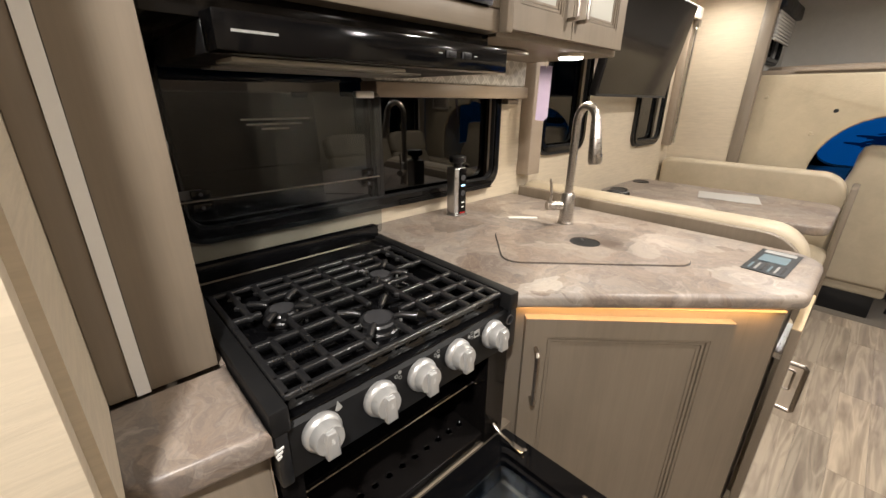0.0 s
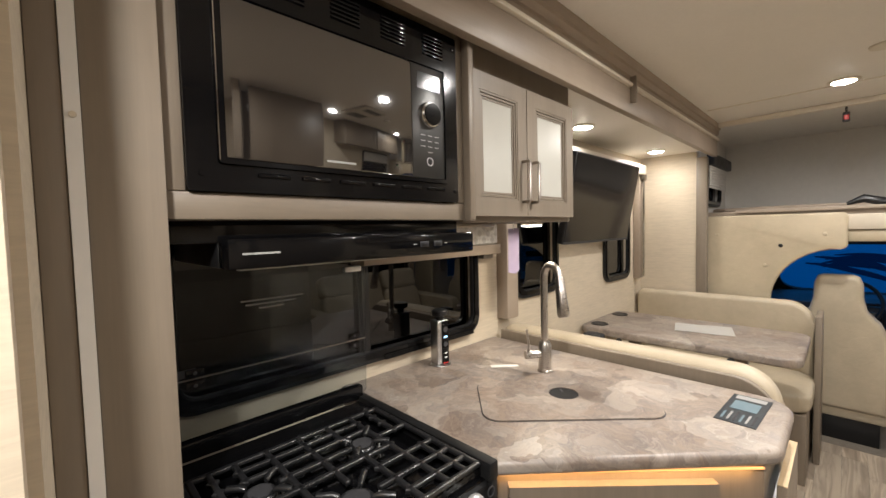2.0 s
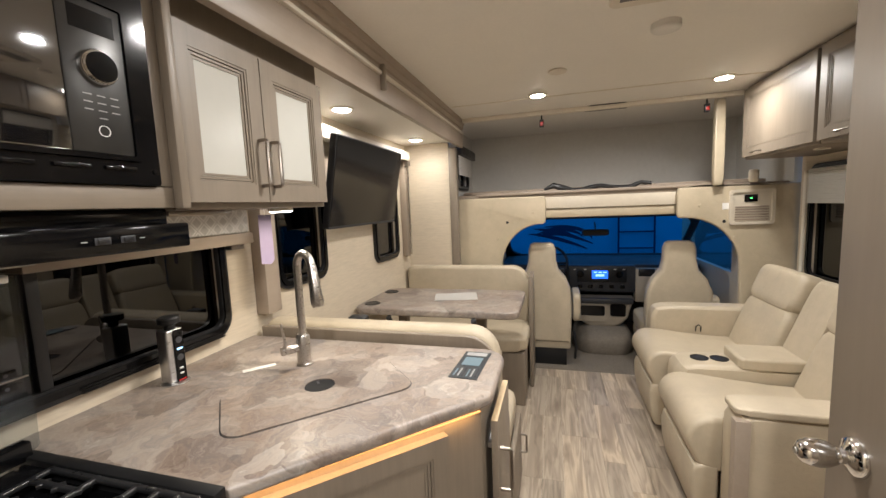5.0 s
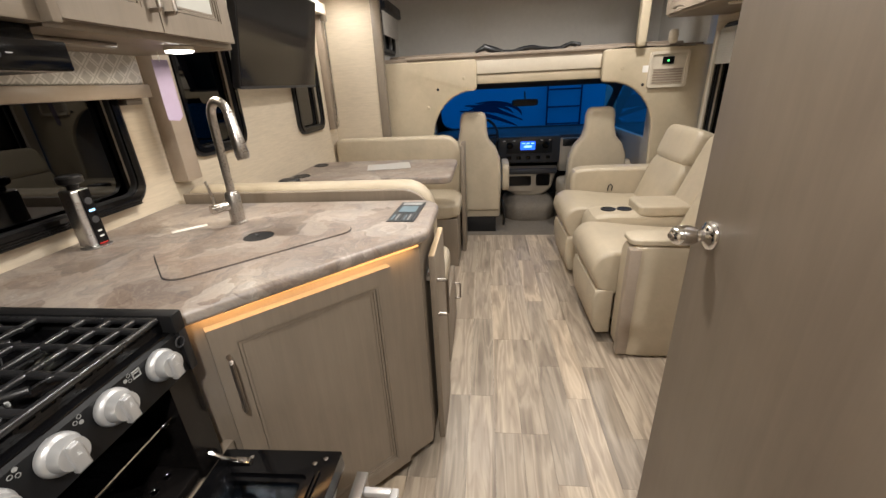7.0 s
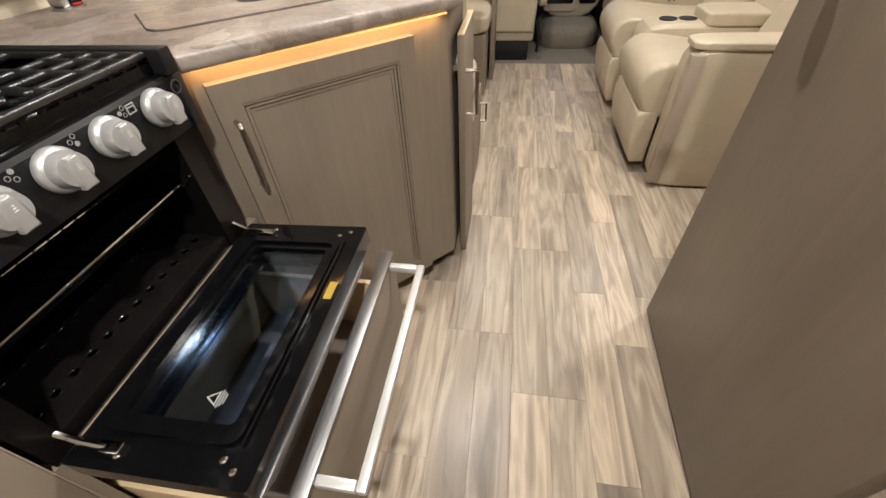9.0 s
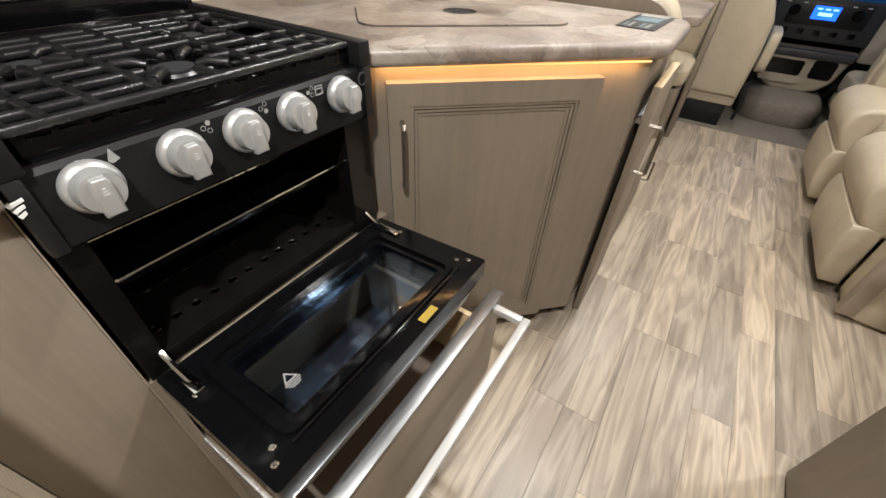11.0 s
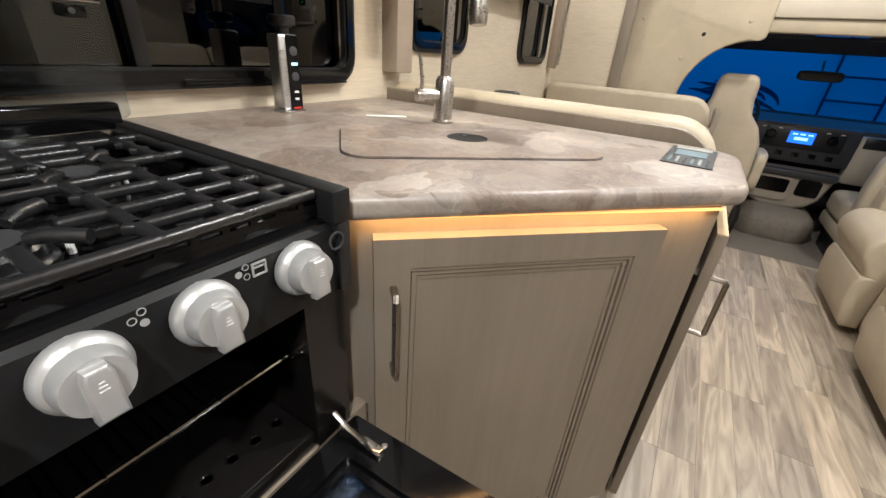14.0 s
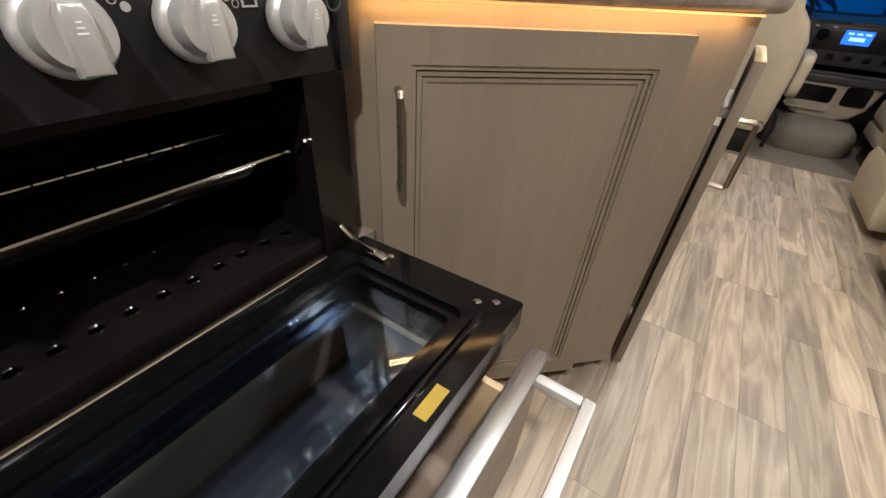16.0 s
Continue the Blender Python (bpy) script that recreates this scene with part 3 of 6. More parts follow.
def side_worktop():
    t = thing("side_worktop", "narrow stone-print worktop beside the stove", "countertop", (0.61, 1.0, CZ - 0.045))
    pts = [(0.536, 1.107), (0.536, 0.975)] + arc(0.566, 0.970, 0.03, 0.03, 180, 250, 4) + [(0.686, 0.924), (0.686, 1.107)]
    part("slab", prism(bm_new(), pts, CZ - 0.045, CZ, "z", 0.010, 4), MARBLE, t)
    part("rear_strip", box(bm_new(), 0.6785, 0.686, 1.1075, YS - 0.002, CZ - 0.045, CZ - 0.001), MARBLE, t)
    return t


side_worktop()


def panel_door(parent, m, w, h, th=0.02, handle=None, name="door", glass=None, mat=None, rail=0.062):
    """A framed door in its own plane: x across, z up, front towards -y. m places its lower left corner."""
    mat = mat or TAUPE
    d = thing_part = part(name, prism(bm_new(), [(rail - 0.004, rail - 0.004), (w - rail + 0.004, rail - 0.004), (w - rail + 0.004, h - rail + 0.004), (rail - 0.004, h - rail + 0.004)], 0.009, 0.013, "y", m=m), glass or mat, parent, "frosted white glass panel" if glass else "")
    for nm, (a0, a1, b0, b1) in (("stile", (0, rail, 0, h)), ("stile", (w - rail, w, 0, h)), ("rail", (rail, w - rail, 0, rail)), ("rail", (rail, w - rail, h - rail, h))):
        part(nm, box(bm_new(), a0, a1, 0, th, b0, b1, 0, 1, m), mat, d)
    for k, (ins, dep) in enumerate(((0.0, 0.002), (0.008, 0.0045), (0.016, 0.007))):
        bm = bm_new()
        o = [(rail + ins, rail + ins), (w - rail - ins, rail + ins), (w - rail - ins, h - rail - ins), (rail + ins, h - rail - ins)]
        g = 0.006
        i2 = [(rail + ins + g, rail + ins + g), (w - rail - ins - g, rail + ins + g), (w - rail - ins - g, h - rail - ins - g), (rail + ins + g, h - rail - ins - g)]
        ring(bm, o, i2, dep, 0.0088, "y")
        bm.transform(m)
        part("bead", bm, mat, d)
    if handle:
        hx, z0, z1 = handle
        bm = bm_new()
        tube(bm, [m @ Vector((hx, 0.002, z0)), m @ Vector((hx, -0.024, z0)), m @ Vector((hx, -0.028, z0 + 0.004)), m @ Vector((hx, -0.028, z1 - 0.004)), m @ Vector((hx, -0.024, z1)), m @ Vector((hx, 0.002, z1))], 0.0052, 8)
        part("handle", bm, PULL, d, "slim pewter bar pull")
    return d


def sink_cabinet():
    """The corner unit with its angled face, and the door on it."""
    t = thing("sink_cabinet", "taupe laminate corner sink cabinet with an angled door", "cabinet", (1.6, 1.1, 0))
    bm = bm_new()
    prism(bm, [(1.212, YS - 0.004), (1.212, 0.990), (1.654, 0.548), (1.992, 0.548), (1.992, YS - 0.004)], 0.085, CZ - 0.0355, "z", 0.002, 1)
    part("body", bm, TAUPE, t)
    bm = bm_new()
    prism(bm, [(1.29, YS - 0.01), (1.29, 1.0), (1.705, 0.585), (1.98, 0.585), (1.98, YS - 0.01)], 0.001, 0.084, "z")
    part("plinth", bm, BLACK_PLASTIC, t, "dark recessed toe kick")
    u = Vector((1, -1, 0)).normalized()
    n = Vector((1, 1, 0)).normalized()
    c = Vector((1.2370, 0.9330, 0.098))
    m = Matrix(((u.x, n.x, 0, c.x), (u.y, n.y, 0, c.y), (0, 0, 1, c.z), (0, 0, 0, 1)))
    panel_door(t, m, 0.454, 0.743, 0.024, (0.027, 0.530, 0.668), rail=0.045)
    # amber strip tucked behind the worktop's edge
    bm = bm_new()
    box(bm, 0.03, 0.60, -0.010, -0.004, 0.0, 0.003, m=Matrix(((u.x, n.x, 0, 1.222), (u.y, n.y, 0, 0.976), (0, 0, 1, CZ - 0.0385), (0, 0, 0, 1))))
    part("light_strip", bm, GLOW_STRIP, t, "glowing amber light strip")
    # pull-out on the aisle side, standing a little open
    for k, (x0, x1, y) in enumerate(((1.715, 1.98, 0.512),)):
        f = part("front", box(bm_new(), x0, x1, y, y + 0.02, 0.035, 0.80, 0.003), TAUPE, t)
        # light on the top edge, put into its colour with pale maple
        part("edge", box(bm_new(), x0 + 0.001, x1 - 0.001, y + 0.001, y + 0.019, 0.8002, 0.8022), MAPLE, f, "top edge coloured pale as if lit")
        part("runner", box(bm_new(), x0 + 0.03, x1 - 0.03, y + 0.02, 0.5475, 0.70, 0.715), ALU, f)
        bar_handle(f, (x0 + 0.035, y, 0.57), (x0 + 0.035, y, 0.70), (0, -0.032, 0), 0.0055, label="square pewter pull")
    return t


sink_cabinet()

lam = bpy.data.lights.new("light_strip_lamp", "AREA")
lam.shape, lam.size, lam.size_y, lam.energy, lam.color = "RECTANGLE", 0.56, 0.008, 0.40, (1.0, 0.56, 0.22)
lam_ob = tagged(new("light_strip_lamp", lam), kind="structure")
lam_ob.matrix_world = Matrix.Translation((1.426, 0.752, CZ - 0.0400)) @ Matrix.Rotation(radians(-45), 4, "Z") @ Matrix.Rotation(radians(22), 4, "X")


def stove_side_panel():
    t = thing("end_cabinet", "plain taupe end panel under the narrow worktop", "cabinet", (0.59, 1.2, 0))
    part("body", box(bm_new(), 0.537, 0.683, 0.972, YS - 0.004, 0.0, CZ - 0.046, 0.002), TAUPE, t)
    part("front_panel", box(bm_new(), 0.536, 0.684, 0.950, 0.9715, 0.0, CZ - 0.046, 0.002), TAUPE, t)
    part("edge_strip", box(bm_new(), 0.6842, 0.6862, 0.951, 0.970, 0.001, CZ - 0.047), FASCIA, t)


stove_side_panel()


def tall_panel():
    t = thing("tall_panel", "tall taupe laminate panel with a pale inset strip", "panel", (0.575, 1.3, CZ))
    zt = ZS - 0.002
    part("board", box(bm_new(), 0.5445, 0.5745, 1.110, 1.57, CZ + 0.0005, zt, 0.002), TAUPE, t)
    part("board", box(bm_new(), 0.5915, 0.677, 1.110, 1.1372, CZ + 0.0005, zt, 0.002), TAUPE, t)
    part("side_panel", box(bm_new(), 0.5915, 0.660, 1.1376, 1.57, CZ + 0.0005, zt), TAUPE, t)
    part("inset_strip", box(bm_new(), 0.575, 0.591, 1.1075, 1.17, CZ + 0.0005, zt), PAPER, t, "pale cream inset strip")
    part("screw_cap", lathe(bm_new(), [(0.004, 0), (0.004, 0.002), (0, 0.0025)], pose(0.583, 1.107, 1.56, 90, 0, 0), 12), CREAM_TRIM, t)
    return t


tall_panel()


# ---- stove ----
SX0, SX1, SY0 = 0.704, 1.206, 0.978


def symbol_burners(parent, x, z, y, filled):
    """Three small rings, one of them filled, as printed beside a control."""
    for k, (dx, dz) in enumerate(((-0.005, 0.0), (0.0025, 0.005), (0.0025, -0.005))):
        bm = bm_new()
        n = 14
        o = [(x + dx + 0.0034 * math.cos(2 * math.pi * i / n), z + dz + 0.0034 * math.sin(2 * math.pi * i / n)) for i in range(n)]
        if k == filled:
            prism(bm, o, y - 0.0006, y, "y")
        else:
            i2 = [(x + dx + 0.0026 * math.cos(2 * math.pi * i / n), z + dz + 0.0026 * math.sin(2 * math.pi * i / n)) for i in range(n)]
            ring(bm, o, i2, y - 0.0006, y, "y")
        part("symbol", bm, GREY_INK, parent)


def grate(t):
    """Cast grate with burner fingers, and its skirt with slots."""
    g0, g1, h0, h1 = 0.734, 1.174, 1.002, 1.372
    z = 0.918
    us = (0.0, 0.075, 0.185, 0.335, 0.50, 0.665, 0.815, 0.925, 1.0)
    vs = (0.0, 0.105, 0.235, 0.38, 0.52, 0.66, 0.79, 0.90, 1.0)
    bm = bm_new()
    X = lambda u: g0 + (g1 - g0) * u
    Y = lambda v: h0 + (h1 - h0) * v
    burners = [(0.944, 1.098, 0.042), (0.826, 1.250, 0.036), (1.058, 1.255, 0.036)]

    def bar(p, q):
        """A bar that stops short of the burner caps."""
        p, q = Vector(p), Vector(q)
        n = max(2, int((q - p).length / 0.006))
        run = []
        for i in range(n + 1):
            s = p.lerp(q, i / n)
            free = all((s.xy - Vector((bx, by))).length > br * 0.95 for bx, by, br in burners)
            if free:
                run.append(s)
            if (not free or i == n) and len(run) > 1:
                a, b = run[0].copy(), run[-1].copy()
                c, half = (a + b) / 2, (b - a).length / 2 + (0.0057 if p == a and q == b else 0)
                turn = Matrix.Rotation(math.atan2(b.y - a.y, b.x - a.x), 4, "Z")
                box(bm, -half, half, -0.0058, 0.0058, -0.006, 0.0045, 0.0035, 3, Matrix.Translation(c) @ turn)
                run = []
            elif not free:
                run = []

    for i, u in enumerate(us):
        if i == 4:
            bar((X(u), Y(0), z), (X(u), Y(1), z))
        elif i in (1, 7):
            bar((X(u), Y(0), z), (X(u), Y(0.38), z))
            bar((X(u), Y(0.66), z), (X(u), Y(1), z))
        else:
            bar((X(u), Y(0), z), (X(u), Y(1), z))
    for j, v in enumerate(vs):
        if j in (0, 2, 5, 8):
            bar((X(0), Y(v), z), (X(1), Y(v), z))
        elif j in (1, 3):
            bar((X(0), Y(v), z), (X(0.335), Y(v), z))
            bar((X(0.665), Y(v), z), (X(1), Y(v), z))
        else:
            bar((X(0.185), Y(v), z), (X(0.815), Y(v), z))
    for bx, by, br in burners:
        for a in range(4):
            c, s = math.cos(radians(45 + 90 * a)), math.sin(radians(45 + 90 * a))
            tube(bm, [(bx + c * br * 0.75, by + s * br * 0.75, z - 0.001), (bx + c * br * 1.1, by + s * br * 1.1, z + 0.002), (bx + c * br * 1.75, by + s * br * 1.75, z)], [0.0048, 0.0068, 0.0068], 8)
    # webs that round off the corners where bars meet
    for i, u in enumerate(us):
        for j, v in enumerate(vs):
            if (0.335 < u < 0.665 and j in (1, 3)) or (i in (0, 8) and j in (4, 6, 7)) or (i in (1, 7) and j == 4):
                continue
            if all((Vector((X(u), Y(v))) - Vector((bx, by))).length > br * 1.25 for bx, by, br in burners):
                lo, hi = (X(u), Y(v)), 0.0125
                web = [(lo[0] + hi, lo[1]), (lo[0], lo[1] + hi), (lo[0] - hi, lo[1]), (lo[0], lo[1] - hi)]
                web = [(min(max(a, g0 - 0.007), g1 + 0.007), min(max(b, h0 - 0.007), h1 + 0.007)) for a, b in web]
                prism(bm, web, z - 0.0055, z + 0.0040, "z", 0.0015, 1)
    part("grate", bm, BLACK_MATTE, t, "black cast-iron grate", 60)
    bm = bm_new()
    wall_holes(bm, "y", 1.0, 1.005, g0, g1, 0.8905, 0.9175, [(g0 + 0.010 + k * 0.028, g0 + 0.031 + k * 0.028, 0.9055, 0.9095) for k in range(16)])
    wall_holes(bm, "y", 1.0, 1.0049, g0 + 0.0001, g1 - 0.0001, 0.872, 0.8904, [])
    for k in range(15):
        part("slot", box(bm_new(), g0 + 0.024 + k * 0.028, g0 + 0.044 + k * 0.028, 0.9994, 0.9999, 0.8945, 0.8985), BLACK, t)
    part("skirt", bm, BLACK, t)
    for bx, by, br in burners:
        bm = bm_new()
        lathe(bm, [(br, 0.889), (br, 0.896), (br * 0.92, 0.899), (br * 0.86, 0.899), (br * 0.86, 0.908), (br * 0.78, 0.912), (0, 0.913)], Matrix.Translation((bx, by, 0)), 24)
        part("burner", bm, BLACK_MATTE, t, "round burner cap")
        part("cap", lathe(bm_new(), [(br * 0.62, 0.9125), (br * 0.62, 0.9145), (0, 0.915)], Matrix.Translation((bx, by, 0)), 20), DARK_GREY, t)
        part("igniter", lathe(bm_new(), [(0.003, 0.889), (0.003, 0.909), (0, 0.911)], Matrix.Translation((bx + br * 1.15, by - 0.006, 0)), 8), WHITE_INK, t)


def knob(t, x, z, tilt):
    """A control knob: skirt, drum and a flat grip across it."""
    m = Matrix.Translation((x, 0.9815, z)) @ Matrix.Rotation(radians(90 - tilt), 4, "X")
    k = part("knob", lathe(bm_new(), [(0.0285, 0.0), (0.0295, 0.003), (0.0290, 0.009), (0.0265, 0.012), (0.0240, 0.014), (0.0230, 0.025), (0.0212, 0.030), (0.0, 0.0305)], m, 28), KNOB_SILVER, t, "satin silver control knob")
    bm = bm_new()
    prism(bm, [(-0.0098, -0.0245), (0.0098, -0.0245), (0.0092, 0.010), (0.0068, 0.0175), (-0.0068, 0.0175), (-0.0092, 0.010)], 0.0245, 0.0375, "z", 0.003, 3, m)
    part("grip", bm, KNOB_SILVER, k)
    for q in range(3):
        part("mark", box(bm_new(), -0.003 + q * 0.0007, 0.003 - q * 0.0007, 0.000 + q * 0.0032, 0.0010 + q * 0.0032, 0.0375, 0.0377, m=m), WHITE_INK, k)


def stove():
    t = thing("stove", "black enamelled gas range with its oven door hanging open", "stove", ((SX0 + SX1) / 2, 1.2, 0.44))
    # hob pan with raised rims
    bm = bm_new()
    box(bm, SX0, SX1, SY0 + 0.012, 1.475, 0.868, 0.888, 0.003)
    part("hob", bm, BLACK, t, "glossy black hob")
    for a in ((SX0 - 0.004, SX0 + 0.022), (SX1 - 0.024, SX1 + 0.003)):
        part("side_rim", box(bm_new(), *a, SY0 - 0.004, 1.490, 0.884, 0.924, 0.004), SATIN_BLACK, t, "flat black side rim")
    part("back_rim", box(bm_new(), SX0 + 0.024, SX1 - 0.026, 1.392, 1.462, 0.8885, 0.914, 0.004), BLACK, t)
    bm = bm_new()
    for k in range(5):
        box(bm, SX0 + 0.05, SX1 - 0.05, 1.398 + k * 0.012, 1.402 + k * 0.012, 0.9142, 0.9180, 0.0015)
    part("vent_ribs", bm, BLACK, t, "glossy black vent ribs")
    grate(t)
    # control panel leaning back a little
    bm = bm_new()
    prism(bm, [(0.980, 0.798), (0.984, 0.878), (0.990, 0.8838), (1.03, 0.8838), (1.03, 0.798)], SX0, SX1, "x", 0.002, 2)
    part("control_panel", bm, SATIN_BLACK, t, "black control panel with white symbols")
    for a in ((SX0 - 0.002, SX0 + 0.016), (SX1 - 0.018, SX1 + 0.002)):
        part("end_cap", box(bm_new(), *a, 0.975, 1.03, 0.794, 0.885, 0.004), BLACK_PLASTIC, t)
    xs = (0.766, 0.864, 0.949, 1.035, 1.134)
    for i, x in enumerate(xs):
        knob(t, x, 0.852, 4)
        bm = bm_new()
        prism(bm, [(x - 0.0012, 0.8805), (x + 0.0012, 0.8805), (x, 0.8855 - 0.011)], 0.9822, 0.9838, "y")
        part("pointer", bm, WHITE_INK, t)
        if 0 < i < 4:
            symbol_burners(t, x + 0.041, 0.870, 0.9836, (1, 2, 0)[i - 1])
    bm = bm_new()
    ring(bm, [(1.084, 0.862), (1.099, 0.862), (1.099, 0.876), (1.084, 0.876)], [(1.0855, 0.8635), (1.0975, 0.8635), (1.0975, 0.8745), (1.0855, 0.8745)], 0.9815, 0.9835, "y")
    box(bm, 1.086, 1.097, 0.9815, 0.9835, 0.8705, 0.872)
    part("symbol", bm, GREY_INK, t)
    bm = bm_new()
    ring(bm, round_rect(1.172, 1.194, 0.856, 0.878, 0.0105), round_rect(1.174, 1.192, 0.858, 0.876, 0.0088), 0.9725, 0.9745, "y")
    part("switch", bm, DARK_GREY, t)
    bm = bm_new()
    prism(bm, [(0.795, 0.866), (0.803, 0.869), (0.800, 0.875), (0.797, 0.882), (0.793, 0.875), (0.791, 0.869)], 0.983, 0.9855, "y")
    part("flame_symbol", bm, GREY_INK, t)
    for q in range(3):
        part("badge_bar", prism(bm_new(), [(0.698 + q * 0.0015, 0.864 - q * 0.0065), (0.712 - q * 0.002, 0.8675 - q * 0.0065), (0.712 - q * 0.002, 0.8642 - q * 0.0065), (0.6995 + q * 0.0015, 0.8607 - q * 0.0065)], 0.9735, 0.9806, "y"), WHITE_INK, t)
    # oven body: a hollow box with a floor that has holes and a wire rack
    y0, y1, z0, z1 = 0.992, 1.40, 0.545, 0.797
    for nm, b in (("oven_side", (SX0, SX0 + 0.032, y0, y1, z0, z1)), ("oven_side", (SX1 - 0.062, SX1, y0, y1, z0, z1)),
                  ("oven_back", (SX0 + 0.032, SX1 - 0.062, y1 - 0.02, y1, z0, z1)), ("oven_top", (SX0 + 0.032, SX1 - 0.062, y0 + 0.03, y1 - 0.02, z1 - 0.02, z1))):
        part(nm, box(bm_new(), *b), OVEN_BLACK, t)
    part("oven_floor", box(bm_new(), SX0 + 0.0325, SX1 - 0.0625, y0 + 0.004, y1 - 0.0205, z0, z0 + 0.03, 0.004), OVEN_BLACK, t)
    for k in range(24):
        part("floor_hole", lathe(bm_new(), [(0.0085, z0 + 0.0302), (0.0075, z0 + 0.0316), (0.006, z0 + 0.0302), (0, z0 + 0.0302)], Matrix.Translation((0.752 + (k % 12) * 0.0335, 1.05 + 0.10 * (k // 12), 0)), 12), BLACK, t)
    bm = bm_new()
    xa, xb = SX0 + 0.036, SX1 - 0.066
    tube(bm, [(xa, 1.03, 0.700), (xb, 1.03, 0.700)], 0.0030, 8)
    rk = part("rack", bm, CHROME, t, "chrome wire oven rack")
    part("rail", tube(bm_new(), [(xa, 1.33, 0.700), (xb, 1.33, 0.700)], 0.0032, 8), CHROME, rk)
    part("tray_edge", box(bm_new(), xa + 0.004, xb - 0.004, 1.045, 1.30, 0.676, 0.690, 0.003), BLACK, rk, "black drip tray under the rack")
    part("rail", tube(bm_new(), [(xa + 0.01, 1.16, 0.693), (xb - 0.01, 1.16, 0.693)], 0.0024, 8), CHROME, rk)
    for k in range(15):
        bm = bm_new()
        x = xa + 0.012 + (xb - xa - 0.024) * k / 14
        tube(bm, [(x, 1.335, 0.704), (x, 1.040, 0.7045), (x, 1.026, 0.703)], 0.0014, 6)
        part("wire", bm, CHROME, rk)
    for x in (xa - 0.001, xb + 0.001):
        bm = bm_new()
        tube(bm, [(x, 1.0, 0.720), (x, 1.03, 0.690), (x, 1.36, 0.687)], 0.002, 6)
        part("rack_support", bm, CHROME, t)
    # door, dropped open on its hinges: its inner side looks up
    drop = Matrix.Translation((0, 0.985, 0.553)) @ Matrix.Rotation(radians(-2.5), 4, "X")
    dw0, dw1, dl = SX0 + 0.002, SX1 + 0.004, 0.276

    def D(bmx):
        bmx.transform(drop)
        return bmx
    d = part("oven_door", D(ring(bm_new(), round_rect(dw0, dw1, -dl, -0.002, 0.006), round_rect(dw0 + 0.075, dw1 - 0.075, -dl + 0.062, -0.055, 0.01), -0.034, 0.0, "z")), BLACK, t, "open black oven door with a dark glass window")
    part("lip", D(ring(bm_new(), round_rect(dw0 + 0.048, dw1 - 0.048, -dl + 0.038, -0.034, 0.02), round_rect(dw0 + 0.062, dw1 - 0.062, -dl + 0.050, -0.045, 0.014), 0.0004, 0.007, "z")), BLACK, d)
    part("ridge", D(box(bm_new(), dw0 + 0.05, dw1 - 0.05, -dl + 0.030, -dl + 0.036, 0.0004, 0.006, 0.002)), BLACK, d)
    part("glass", D(box(bm_new(), dw0 + 0.0755, dw1 - 0.0755, -dl + 0.0625, -0.0555, -0.012, -0.007)), OVEN_GLASS, d, "dark oven window")
    part("outer_glass", D(ring(bm_new(), round_rect(dw0 + 0.001, dw1 - 0.001, -dl + 0.001, -0.003, 0.005), round_rect(dw0 + 0.085, dw1 - 0.085, -dl + 0.072, -0.065, 0.01), -0.041, -0.0345, "z")), DARK_GLASS, d)
    part("outer_window", D(box(bm_new(), dw0 + 0.080, dw1 - 0.080, -dl + 0.067, -0.060, -0.0342, -0.0312)), OVEN_GLASS, d, "dark oven window")
    for x in (dw0 + 0.02, dw1 - 0.02):
        for y in (-dl + 0.03, -0.075, -dl + 0.05):
            part("screw", D(lathe(bm_new(), [(0.0052, 0), (0.0052, 0.0015), (0.003, 0.003), (0, 0.003)], Matrix.Translation((x if y != -dl + 0.05 else x + (0.012 if x < 1 else -0.012), y, 0.0003)), 12)), CHROME, d)
    for k in range(7):
        part("vent_slot", D(box(bm_new(), dw0 + 0.10 + k * 0.055, dw0 + 0.118 + k * 0.055, -0.028, -0.024, 0.0002, 0.0010)), OVEN_BLACK, d)
    wx, wy = dw0 + 0.112, -dl + 0.112
    warn = D(ring(bm_new(), [(wx - 0.012, wy), (wx + 0.012, wy), (wx, wy + 0.020)], [(wx - 0.008, wy + 0.0025), (wx + 0.008, wy + 0.0025), (wx, wy + 0.0155)], -0.0065, -0.006, "z"))
    part("warning_mark", warn, GREY_INK, d, "small pale triangle mark")
    for q in range(3):
        part("warning_mark", D(box(bm_new(), wx - 0.014 + q * 0.003, wx + 0.014 - q * 0.003, wy - 0.004 - q * 0.004, wy - 0.002 - q * 0.004, -0.0065, -0.006)), GREY_INK, d)
    # blurred yellow reflection on the enamel, laid on as a flat coloured patch
    part("yellow_mark", D(box(bm_new(), dw1 - 0.20, dw1 - 0.160, -dl + 0.007, -dl + 0.022, 0.0002, 0.0008)), YELLOW, d, "blurred yellow reflection painted on the door")
    bm = bm_new()
    tube(bm, [(dw0 + 0.03, -dl + 0.035, -0.041), (dw0 + 0.03, -dl + 0.03, -0.085), (dw0 + 0.045, -dl + 0.03, -0.09), (dw1 - 0.045, -dl + 0.03, -0.09), (dw1 - 0.03, -dl + 0.03, -0.085), (dw1 - 0.03, -dl + 0.035, -0.041)], 0.011, 12)
    part("door_handle", D(bm), HANDLE_WHITE, d, "satin silver bar handle")
    for x in (SX0 + 0.028, SX1 - 0.03):
        bm = bm_new()
        tube(bm, [(x, 1.020, 0.602), (x, 0.995, 0.582), (x, 0.965, 0.566), (x, 0.93, 0.561)], 0.0050, 8)
        box(bm, x - 0.008, x + 0.008, 0.905, 0.940, 0.556, 0.565, 0.002)
        part("hinge", bm, CHROME, t, "chrome hinge arm")
